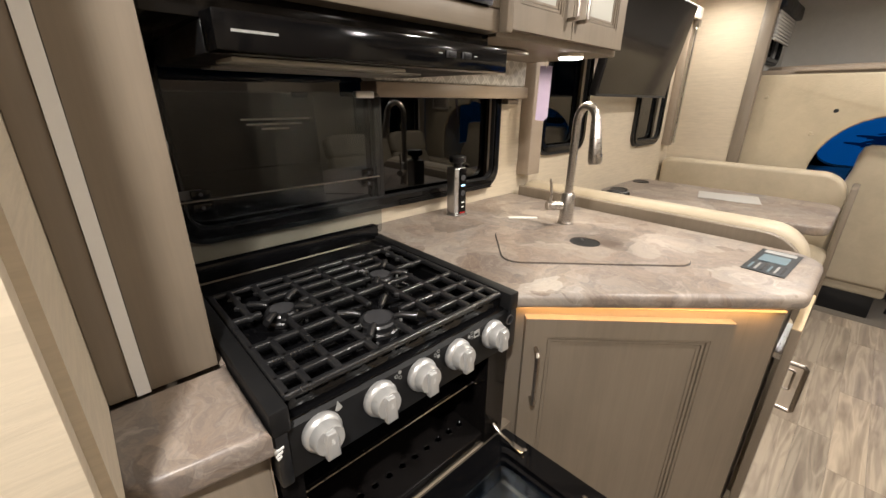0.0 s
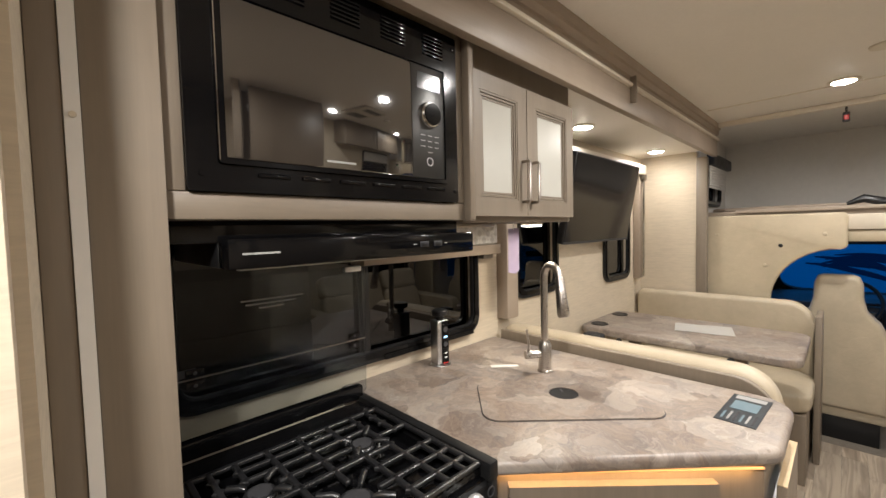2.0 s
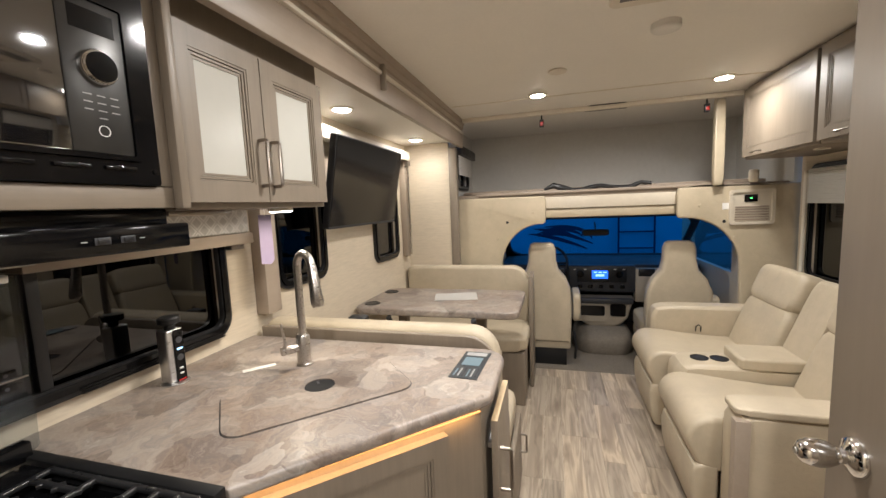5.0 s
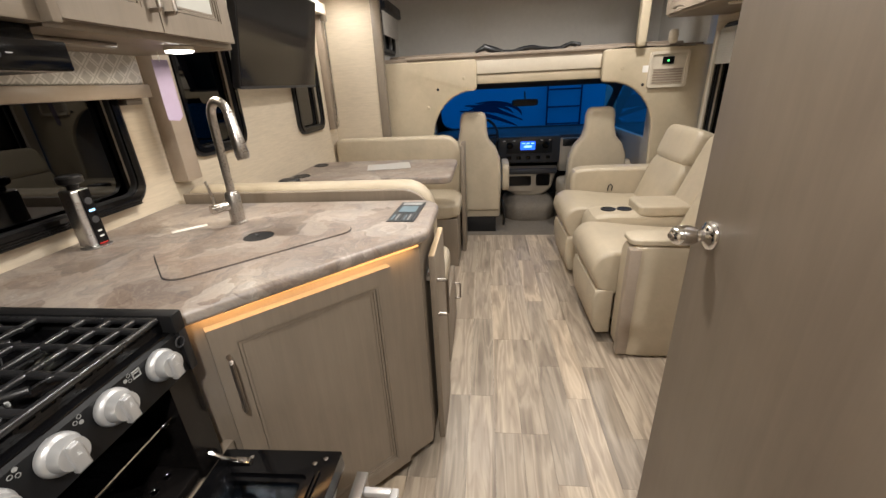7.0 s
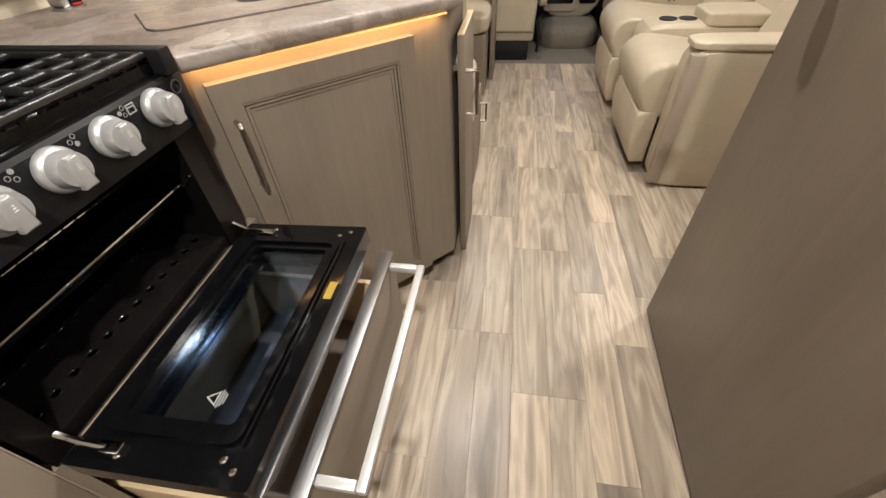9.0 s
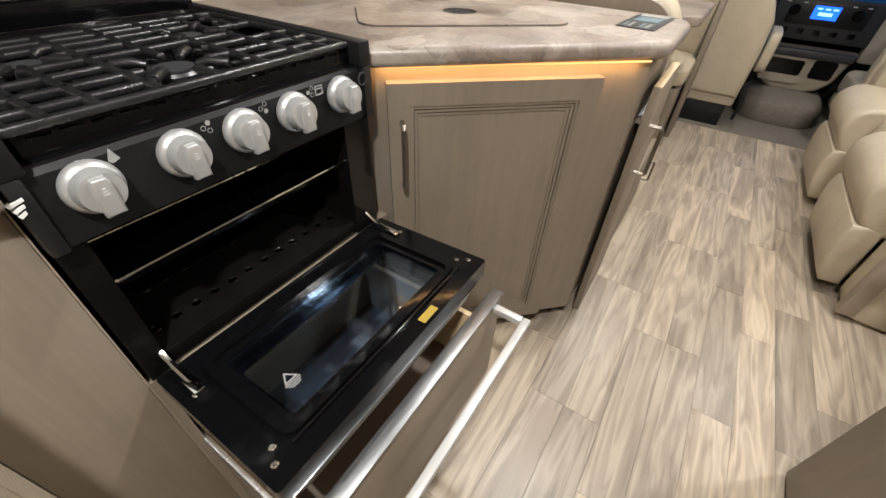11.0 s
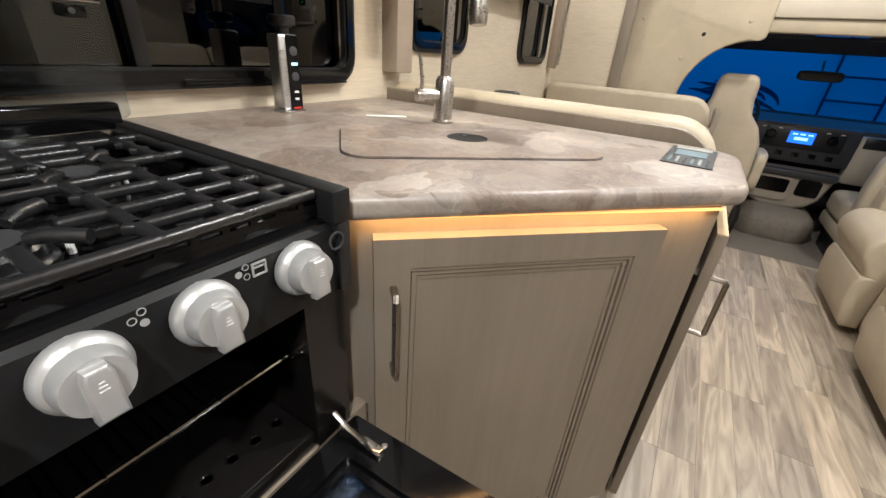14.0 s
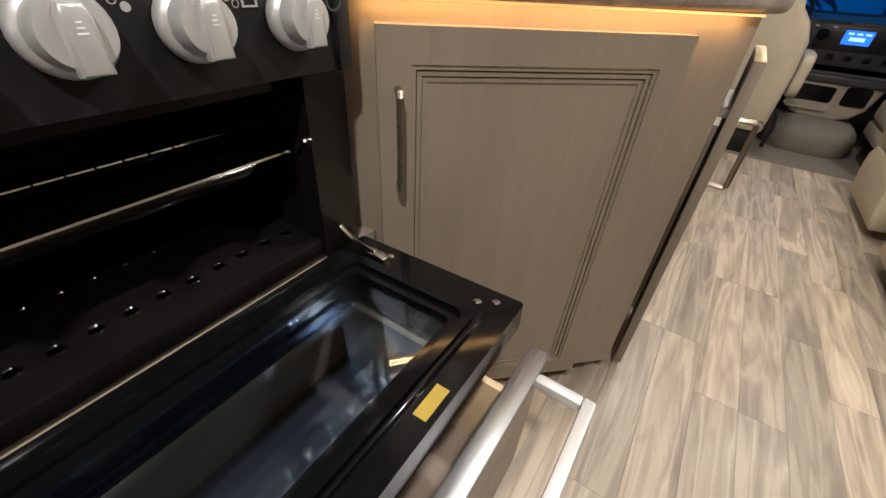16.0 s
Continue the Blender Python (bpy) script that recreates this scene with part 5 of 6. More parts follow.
def dinette_seat(name, back_x, facing, label):
    """A bench of the dinette: base, seat cushion and a high rounded back along y. facing +1 looks to +x."""
    y0, y1 = 0.54, 1.56
    f = facing
    xb = back_x
    X = lambda d0, d1: tuple(sorted((xb + f * d0, xb + f * d1)))
    t = thing(name, label, "bench", (xb + f * 0.3, 1.05, 0), "dinette benches")
    part("base", box(bm_new(), *X(0.06, 0.56), y0 + 0.02, y1, 0.001, 0.38, 0.003), TAUPE, t)
    part("seat_cushion", cushion(bm_new(), *X(0.10, 0.60), y0, y1, 0.3805, 0.50, 7.0, crown=0.012), VINYL, t)
    bm = bm_new()
    top = 0.958 if f > 0 else 0.918
    r = 0.11 if f > 0 else 0.13
    pts = [(y0 + 0.012, 0.38), (y0 + 0.012, top - r)] + arc(y0 + 0.012 + r, top - r, r, r, 180, 90, 8) + arc(y1 - 0.05, top - 0.05, 0.05, 0.05, 90, 0, 5) + [(y1, 0.38)]
    prism(bm, pts, *X(0.035, 0.125), "x", 0.03, 5)
    part("back_cushion", bm, VINYL, t)
    bm = bm_new()
    pr = [(y, z) for y, z in pts if z > 0.5]
    tube(bm, [(xb + f * 0.118, y, z + 0.002) for y, z in pr], 0.006, 8)
    part("piping", bm, VINYL, t)
    bm = bm_new()
    top2 = top - 0.02
    pts2 = [(y0 + 0.016, 0.001), (y0 + 0.016, top2 - r)] + arc(y0 + 0.016 + r, top2 - r, r, r, 180, 90, 8) + [(y1 - 0.01, top2), (y1 - 0.01, 0.001)]
    prism(bm, pts2, *X(0.012, 0.034), "x", 0.003, 1)
    part("back_board", bm, TAUPE, t, "taupe hard back")
    bm = bm_new()
    tube(bm, [(xb + f * 0.03, y, z + 0.010) for y, z in pts2 if z > 0.5], 0.017, 10)
    part("top_roll", bm, VINYL, t)
    return t


seat_a = dinette_seat("dinette_bench", 2.005, 1, "cream vinyl dinette bench with rounded back behind the counter")
bm = bm_new()
cushion(bm, 2.115, 2.17, 1.12, 1.20, 0.935, 0.962, 5, cuts=5)
part("latch", bm, BLACK_PLASTIC, seat_a)
f = part("drawer_front", box(bm_new(), 2.13, 2.56, 0.523, 0.545, 0.06, 0.37, 0.003), TAUPE, seat_a)
bar_handle(f, (2.50, 0.523, 0.20), (2.50, 0.523, 0.29), (0, -0.03, 0), 0.005)
f2 = part("end_panel", box(bm_new(), 2.02, 2.11, 0.526, 0.555, 0.001, 0.62, 0.003), TAUPE, seat_a)
seat_b = dinette_seat("dinette_bench", 3.88, -1, "cream vinyl dinette bench with rounded back by the end wall")
part("end_panel", box(bm_new(), 3.62, 3.88, 0.515, 0.545, 0.001, 0.86, 0.006), TAUPE, seat_b)


def table():
    t = thing("dinette_table", "stone-print dinette table with two recessed cup holders", "table", (3.05, 1.06, 0))
    z = 0.802
    x0, x1, y0, y1 = 2.82, 3.42, 0.55, 1.57
    bm = bm_new()
    prism(bm, round_rect(x0, x1, y0, y1, 0.07, 6), z - 0.042, z, "z", 0.010, 3)
    part("tabletop", bm, MARBLE, t)
    for cx, cy in ((2.94, 1.49), (3.28, 1.50)):
        c = part("cup_holder", lathe(bm_new(), [(0.050, z + 0.0003), (0.050, z + 0.003), (0.043, z + 0.0045), (0.041, z + 0.0010), (0, z + 0.0010)], Matrix.Translation((cx, cy, 0)), 28), BLACK_PLASTIC, t, "black cup holder ring")
    part("screw_cap", lathe(bm_new(), [(0.010, z + 0.0003), (0.010, z + 0.002), (0, z + 0.002)], Matrix.Translation((2.98, 1.46, 0)), 14), CREAM_TRIM, t)
    for y in (0.80, 1.32):
        bm = bm_new()
        tube(bm, [(2.80, y, z - 0.044), (2.86, y, z - 0.12), (3.04, y, 0.55), (3.05, y, 0.45)], 0.016, 10)
        part("brace", bm, BLACK_PLASTIC, t, "black folding brace")
        part("leg", box(bm_new(), 3.02, 3.08, y - 0.03, y + 0.03, 0.001, z - 0.043, 0.006), TAUPE, t)
    return t


table()


def table_paper():
    bm = bm_new()
    n = 8
    rows = []
    for i in range(n + 1):
        row = []
        for j in range(n + 1):
            u, v = i / n - 0.5, j / n - 0.5
            z = 0.0015 + 0.012 * max(0, (-u - 0.28)) ** 1.0 * (1 if v > 0 else 0.4) + 0.002 * math.sin(5 * u + 3 * v) ** 2
            row.append(bm.verts.new((u * 0.215, v * 0.28, z)))
        rows.append(row)
    for i in range(n):
        for j in range(n):
            bm.faces.new((rows[i][j], rows[i + 1][j], rows[i + 1][j + 1], rows[i][j + 1]))
    bmesh.ops.solidify(bm, geom=bm.faces[:], thickness=0.0005)
    bm.transform(pose(3.17, 0.99, 0.803, 0, 0, 14))
    single("paper_sheet", bm, PAPER, "white paper sheet curling on the dinette table", "paper")


table_paper()


# ---- theatre sofa ----
def recliner(t, x0, x1, yf):
    """One seat of the sofa between its arms."""
    foot = [(yf + 0.02, 0.045), (yf + 0.085, 0.040), (yf + 0.105, 0.07), (yf + 0.122, 0.17), (yf + 0.126, 0.25), (yf + 0.115, 0.292), (yf + 0.08, 0.305), (yf + 0.02, 0.30)]
    part("footrest", prism(bm_new(), foot, x0, x1, "x", 0.018, 4), VINYL, t)
    roll = [(yf - 0.58, 0.27), (yf + 0.05, 0.27), (yf + 0.105, 0.30)] + arc(yf + 0.045, 0.405, 0.098, 0.098, -35, 90, 9) + [(yf - 0.05, 0.497), (yf - 0.18, 0.480), (yf - 0.35, 0.466), (yf - 0.58, 0.462)]
    part("seat_cushion", prism(bm_new(), roll, x0 + 0.003, x1 - 0.003, "x", 0.022, 4), VINYL, t)
    back = Matrix.Translation((0, yf - 0.42, 0.41)) @ Matrix.Rotation(radians(20), 4, "X")
    part("backrest", cushion(bm_new(), x0 + 0.004, x1 - 0.004, -0.16, 0.006, -0.02, 0.40, 6, back), VINYL, t)
    part("headrest", cushion(bm_new(), x0 + 0.006, x1 - 0.006, -0.155, 0.014, 0.362, 0.60, 5.5, back), VINYL, t)


def sofa():
    t = thing("theater_sofa", "cream vinyl two-seat reclining sofa with centre console", "sofa", (3.05, -0.75, 0))
    yf = -0.31
    part("base", box(bm_new(), 2.30, 3.84, -1.20, yf - 0.05, 0.001, 0.27, 0.01), VINYL, t)
    # near arm: a flat upholstered end with a grey strip at its front corner
    part("arm", cushion(bm_new(), 2.268, 2.41, -1.18, -0.285, 0.004, 0.605, 14, cuts=11), VINYL, t)
    part("arm_top", cushion(bm_new(), 2.267, 2.411, -1.18, -0.283, 0.594, 0.628, 7, cuts=9), VINYL, t)
    part("corner_strip", box(bm_new(), 2.2585, 2.30, -0.327, -0.276, 0.03, 0.585, 0.004), FASCIA, t, "grey-taupe corner strip")
    recliner(t, 2.415, 2.905, yf)
    part("console", cushion(bm_new(), 2.91, 3.155, -1.10, yf + 0.045, 0.02, 0.53, 9, cuts=10), VINYL, t)
    part("console_lid", cushion(bm_new(), 2.912, 3.153, -1.08, yf - 0.235, 0.515, 0.580, 9, cuts=11), VINYL, t)
    part("console_back", cushion(bm_new(), 2.912, 3.153, -0.165, 0.0, -0.02, 0.585, 8, Matrix.Translation((0, yf - 0.45, 0.41)) @ Matrix.Rotation(radians(20), 4, "X"), 11), VINYL, t)
    for k, y in enumerate((yf - 0.09, yf - 0.185)):
        h = part("cup_holder", lathe(bm_new(), [(0.044, 0.5285), (0.044, 0.533), (0.038, 0.534), (0.036, 0.5305), (0, 0.5305)], Matrix.Translation((3.035, y, 0)), 24), BLACK_PLASTIC, t, "black cup holder")
    recliner(t, 3.16, 3.65, yf)
    part("arm", cushion(bm_new(), 3.655, 3.81, -1.18, -0.295, 0.004, 0.655, 10, cuts=11), VINYL, t)
    bm = bm_new()
    tube(bm, [(3.652, -0.60, 0.485), (3.645, -0.60, 0.52), (3.645, -0.585, 0.535), (3.645, -0.57, 0.52), (3.652, -0.57, 0.485)], 0.004, 8)
    part("recline_pull", bm, BLACK_PLASTIC, t)
    bm = bm_new()
    cushion(bm, 2.42, 2.455, -0.66, -0.60, 0.475, 0.50, 4, cuts=5)
    part("remote_pocket", bm, BLACK_PLASTIC, t)
    return t


sofa()


# ---- open interior door close to the camera ----
def open_door():
    t = tagged(new("door_1"), "open dark taupe interior door with nickel knob", "door", "", "structure")
    t.location = (1.05, -0.18, 0.01)
    swing = Matrix.Translation((1.503, -0.122, 0)) @ Matrix.Rotation(radians(-2.0), 4, "Z") @ Matrix.Translation((-1.455, 0.105, 0))
    part("leaf", box(bm_new(), 0.78, 1.460, -0.137, -0.105, 0.012, 2.04, 0.003, 2, swing), DOORWOOD, t)
    for s in (1, -1):
        m = swing @ Matrix.Translation((1.382, -0.105 if s > 0 else -0.137, 0.974)) @ Matrix.Rotation(radians(-90 * s), 4, "X")
        k = part("door_knob", lathe(bm_new(), [(0.032, 0.0), (0.032, 0.004), (0.028, 0.010), (0.018, 0.014), (0.0125, 0.018), (0.012, 0.024), (0.0165, 0.030), (0.0215, 0.042), (0.0230, 0.054), (0.0215, 0.066), (0.0165, 0.076), (0.009, 0.081), (0, 0.0815)], m, 28), CHROME, t, "polished nickel knob")
        part("knob_button", lathe(bm_new(), [(0.006, 0.0816), (0.006, 0.084), (0, 0.0845)], m, 14), CHROME, k)
    part("latch_plate", box(bm_new(), 1.4602, 1.4615, -0.132, -0.110, 0.945, 1.00, m=swing), NICKEL, t)
    for z in (0.25, 1.0, 1.78):
        part("hinge", box(bm_new(), 0.765, 0.7795, -0.145, -0.10, z, z + 0.07, 0.002, 2, swing), NICKEL, t)
    return t


open_door()
bm = bm_new()
box(bm, 0.70, 0.764, YR, -0.135, 0.0, ZC)
structure("wall_door", bm, TAUPE, "taupe wall that carries the door")
bm = bm_new()
box(bm, 0.765, 1.66, -0.62, -0.58, 0.0, ZC)
box(bm, 1.62, 1.66, YR, -0.62, 0.0, ZC)
structure("wall_wardrobe", bm, DOORWOOD, "dark taupe wall behind the open door")

# ---- over the sofa ----


def overhead_cabinets():
    for i, (a, b) in enumerate(((3.02, 3.79), (2.24, 3.01))):
        t = thing("overhead_cabinet", "taupe overhead cabinet above the sofa", "cabinet", ((a + b) / 2, -1.06, 1.63), "overhead cabinets")
        part("body", box(bm_new(), a, b, YR + 0.002, -0.872, 1.630, ZC - 0.002, 0.004), TAUPE, t)
        panel_door(t, Matrix.Translation((b - 0.01, -0.850, 1.645)) @ Matrix.Rotation(radians(180), 4, "Z"), b - a - 0.02, 0.43, 0.02, None, rail=0.05)
        bar_handle(t, ((a + b) / 2 + 0.12, -0.850, 1.665), ((a + b) / 2 + 0.22, -0.850, 1.665), (0, 0.024, 0), 0.0045)
        l = part("puck_lamp", lathe(bm_new(), [(0.034, 0), (0.034, 0.008), (0, 0.008)], Matrix.Translation((a + 0.22, -1.0, 1.6218)), 20), WHITE_TRIM, t)


overhead_cabinets()
bm = bm_new()
tube(bm, [(3.83, -1.235, 0.86), (3.83, -1.235, 1.54)], 0.012, 10)
single("blind_rod", bm, WHITE_TRIM, "white blind rod beside the sofa window", "rod")
t = thing("pleated_blind", "grey pleated blind half drawn over the window", "blind", (3.39, -1.235, 1.33))
part("cloth", box(bm_new(), 2.98, 3.80, -1.241, -1.235, 1.33, 1.55, 0.002), GREY_FABRIC, t)
for k in range(14):
    part("pleat", box(bm_new(), 2.98, 3.80, -1.2345, -1.228, 1.335 + k * 0.015, 1.344 + k * 0.015, 0.002), GREY_FABRIC, t)
ORIGIN = CAB
bm = bm_new()
cushion(bm, 4.03, 4.085, -0.83, -0.765, 1.497, 2.115, 7, Matrix.Identity(4), 10)
single("bunk_post", bm, PANEL_CREAM, "cream padded post beside the bunk opening", "post")
bm = bm_new()
for k in range(5):
    cushion(bm, 4.02, 4.10, -0.90 - k * 0.035, -0.855 - k * 0.035, 1.51, 1.80 - 0.05 * k, 4, None, 6)
single("tied_curtain", bm, CREAM_TRIM, "cream curtain gathered beside the bunk", "curtain")

# ---- cab opening: padded panels and bunk edge ----


def cab_panel(name, pts, label):
    t = thing(name, label, "panel", (4.12, pts[0][0], 0.9), "cab side panels")
    bm = bm_new()
    prism(bm, pts, 4.09, 4.13, "x", 0.012, 4)
    part("pad", bm, PANEL_CREAM, t)
    return t


left = [(1.139, 0.0), (1.139, 1.482), (0.42, 1.482)] + arc(0.42, 1.452, 0.03, 0.03, 90, 180, 4)[1:] + arc(0.42, 1.285, 0.03, 0.03, 180, 270, 4) + arc(0.42, 0.90, 0.33, 0.355, 90, 0, 10) + [(0.76, 0.55), (0.76, 0.0)]
pl = cab_panel("padded_partition", left, "cream padded panel with curved cut-out behind the driver")
right = [(-0.58, 1.497), (-1.319, 1.497), (-1.319, 0.0), (-0.98, 0.0), (-0.98, 0.60)] + arc(-0.61, 0.90, 0.36, 0.37, 180, 90, 10) + arc(-0.585, 1.30, 0.03, 0.03, 270, 360, 4) + arc(-0.585, 1.467, 0.03, 0.03, 0, 90, 4)
prr = cab_panel("padded_partition", right, "cream padded panel with curved cut-out behind the passenger")
for t, spots in ((pl, ((0.70, 1.275, True), (0.49, 1.35, False), (0.78, 1.14, False), (1.05, 1.35, False))), (prr, ((-0.86, 1.24, True), (-0.70, 1.36, False), (-0.93, 1.12, False)))):
    for y, z, hole in spots:
        part("button", lathe(bm_new(), [(0.012, 0), (0.011, 0.003), (0.006, 0.005), (0, 0.003)], pose(4.0905, y, z, 0, -90, 0), 16), BLACK_PLASTIC if hole else PANEL_CREAM, t)


def control_box():
    t = thing("wall_control", "cream vented control unit with a small black display", "control", (4.085, -1.08, 1.22))
    part("frame", ring(bm_new(), round_rect(-1.160, -0.885, 1.215, 1.462, 0.02), round_rect(-1.140, -0.905, 1.235, 1.442, 0.012), 4.07, 4.0895, "x"), CREAM_TRIM, t)
    part("plate", box(bm_new(), 4.0815, 4.0893, -1.139, -0.906, 1.236, 1.441), CREAM_TRIM, t)
    d = part("display", box(bm_new(), 4.074, 4.081, -1.055, -0.975, 1.375, 1.425, 0.002), BLACK, t)
    part("led", box(bm_new(), 4.0730, 4.0738, -1.020, -1.010, 1.395, 1.405), glow_mat("green indicator", (0.1, 1.0, 0.2), 3), d)
    for k in range(6):
        part("vent_slat", box(bm_new(), 4.074, 4.0812, -1.125, -0.920, 1.245 + k * 0.018, 1.255 + k * 0.018, 0.002), FASCIA, t)
    return t


control_box()
single("sticker", box(bm_new(), 4.0865, 4.0895, -0.925, -0.845, 1.325, 1.372), PAPER, "white paper sticker on the cab panel", "sticker")


def bunk_platform():
    t = thing("bunk_platform", "cab-over bunk deck with a stepped cream edge", "bunk", (4.5, -0.08, 1.30))
    part("deck", box(bm_new(), 4.14, 5.02, YR + 0.002, YL - 0.002, 1.47, 1.512, 0.004), FASCIA, t)
    part("mattress", cushion(bm_new(), 4.30, 5.015, YR + 0.02, YL - 0.02, 1.5125, 1.548, 8), FASCIA, t, "taupe bunk pad")
    part("fascia", box(bm_new(), 4.135, 4.16, -0.60, 0.44, 1.375, 1.4695, 0.006), CREAM_TRIM, t)
    part("lip", box(bm_new(), 4.12, 4.139, -0.92, 0.95, 1.4975, 1.520, 0.004), FASCIA, t)
    part("header", box(bm_new(), 4.15, 4.21, -0.66, 0.50, 1.30, 1.3745, 0.012), PANEL_CREAM, t)
    return t


bunk_platform()
bm = bm_new()
rs = random.Random(7)
pts = [(4.15 + rs.uniform(-0.008, 0.008), 0.40 - 0.072 * k, 1.532 + 0.012 * math.sin(k * 1.3) + (0.018 if k in (1, 10) else 0)) for k in range(12)]
tube(bm, pts, [0.010 + 0.009 * abs(math.sin(k * 0.9)) + (0.008 if k in (1, 2) else 0) for k in range(12)], 10)
tube(bm, [(p[0] + 0.018, p[1] + 0.03, p[2] - 0.004) for p in pts[2:]], 0.010, 8)
single("cargo_net", bm, BLACK_PLASTIC, "bundled black netting on the bunk edge", "net")
for y in (0.41, -0.70):
    t = thing("bunk_hook", "red buckle hanging from the cross bar", "buckle", (4.0, y, 2.02), "bunk buckles")
    bm = bm_new()
    tube(bm, [(4.005, y, 2.098), (4.0, y, 2.06)], 0.006, 8)
    part("strap", bm, BLACK_PLASTIC, t)
    part("buckle", box(bm_new(), 3.985, 4.015, y - 0.016, y + 0.016, 2.005, 2.06, 0.005), BLACK_PLASTIC, t)
    part("button", box(bm_new(), 3.982, 3.9848, y - 0.011, y + 0.011, 2.015, 2.042, 0.001), RED, t, "red release button")
bm = bm_new()
box(bm, 4.17, 4.78, 1.085, 1.138, 1.87, 1.95, 0.008)
single("bunk_valance", bm, BLACK_PLASTIC, "dark valance over the bunk window", "valance")
t = thing("bunk_blind", "grey pleated blind in the bunk window", "blind", (4.47, 1.12, 1.70))
for k in range(9):
    part("pleat", box(bm_new(), 4.20, 4.74, 1.112, 1.126, 1.70 + k * 0.019, 1.715 + k * 0.019, 0.003), GREY_FABRIC, t)

# ---- cab ----
bm = bm_new()
box(bm, 4.131, 5.75, -1.05, 0.90, -0.06, -0.012)
structure("floor_cab", bm, CARPET, "tan cab carpet")
bm = bm_new()
box(bm, 4.122, 4.150, -0.62, 0.62, -0.012, 0.006, 0.003)
structure("trim_step", bm, DARK_GREY, "dark edging at the cab step")
for nm, y0, y1 in (("wall_cab_left", 0.90, 0.94), ("wall_cab_right", -1.09, -1.05)):
    bm = bm_new()
    wall_holes(bm, "y", y0, y1, 4.13, 5.75, -0.06, 1.47, [(4.45, 5.45, 0.80, 1.30)])
    structure(nm, bm, CREAM_TRIM, "cream cab side with its door window")
    bm = bm_new()
    box(bm, 4.451, 5.449, y0 + 0.018, y0 + 0.022, 0.801, 1.299)
    structure("window_cab", bm, CLEAR_GLASS, "cab door window glass")
bm = bm_new()
box(bm, 4.21, 5.10, -1.049, 0.899, 1.36, 1.40)
structure("ceiling_cab", bm, CREAM_TRIM, "cab headliner")
bm = bm_new()
box(bm, -0.003, 0.003, -0.96, 0.96, -0.448, 0.448, m=Matrix.Translation((5.36, -0.075, 1.08)) @ Matrix.Rotation(-math.atan2(0.70, 0.56), 4, "Y"))
structure("window_windscreen", bm, CLEAR_GLASS, "sloping windscreen glass")
tiltm = Matrix.Translation((5.35, -0.075, 1.08)) @ Matrix.Rotation(-math.atan2(0.70, 0.56), 4, "Y")
bm = bm_new()
ring(bm, round_rect(-0.955, 0.955, -0.440, 0.440, 0.03, 6), round_rect(-0.90, 0.90, -0.42, 0.300, 0.16, 6), -0.030, -0.012, "x")
bm.transform(tiltm)
structure("trim_windscreen", bm, DARK_GREY, "dark rounded windscreen surround")
bm = bm_new()
box(bm, 5.70, 5.75, -1.049, 0.899, -0.06, 0.80)
structure("wall_firewall", bm, DARK_GREY, "dark bulkhead below the windscreen")
for s, y in ((1, 0.875), (-1, -1.025)):
    bm = bm_new()
    tube(bm, [(5.02, y, 1.36), (5.72, y, 0.79)], 0.035, 10)
    structure("trim_pillar", bm, DARK_GREY, "dark windscreen pillar")


def cab_seat(y, label):
    """A cab bucket seat seen from behind: high tapered back with built-in head rest."""
    t = thing("bucket_seat", label, "seat", (4.5, y, 0.0), "cab seats")
    bm = bm_new()
    half = [(0.235, 0.20), (0.245, 0.50), (0.235, 0.68), (0.195, 0.78), (0.135, 0.85), (0.118, 0.93), (0.115, 1.02), (0.100, 1.065), (0.07, 1.08)]
    pts = [(y + a, z) for a, z in half] + [(y - a, z) for a, z in reversed(half)]
    prism(bm, pts, 4.26, 4.385, "x", 0.035, 5)
    part("backrest", bm, VINYL, t)
    part("seat_cushion", cushion(bm_new(), 4.35, 4.88, y - 0.25, y + 0.25, 0.24, 0.40, 6), VINYL, t)
    part("seat_skirt", box(bm_new(), 4.28, 4.86, y - 0.235, y + 0.235, 0.14, 0.238, 0.02), VINYL, t)
    part("pedestal", box(bm_new(), 4.30, 4.78, y - 0.20, y + 0.20, -0.0118, 0.139, 0.005), BLACK_PLASTIC, t, "black seat pedestal")
    a = part("armrest", cushion(bm_new(), 4.36, 4.70, y - 0.325, y - 0.252, 0.36, 0.62, 6), VINYL, t)
    bm = bm_new()
    tube(bm, [(4.30, y - 0.26, 0.30), (4.28, y - 0.28, 0.18), (4.29, y - 0.27, 0.06)], 0.012, 8)
    part("belt_stalk", bm, BLACK_PLASTIC, t)
    return t


cab_seat(0.43, "cream vinyl driver seat with tall head rest")
cab_seat(-0.635, "cream vinyl passenger seat with tall head rest")


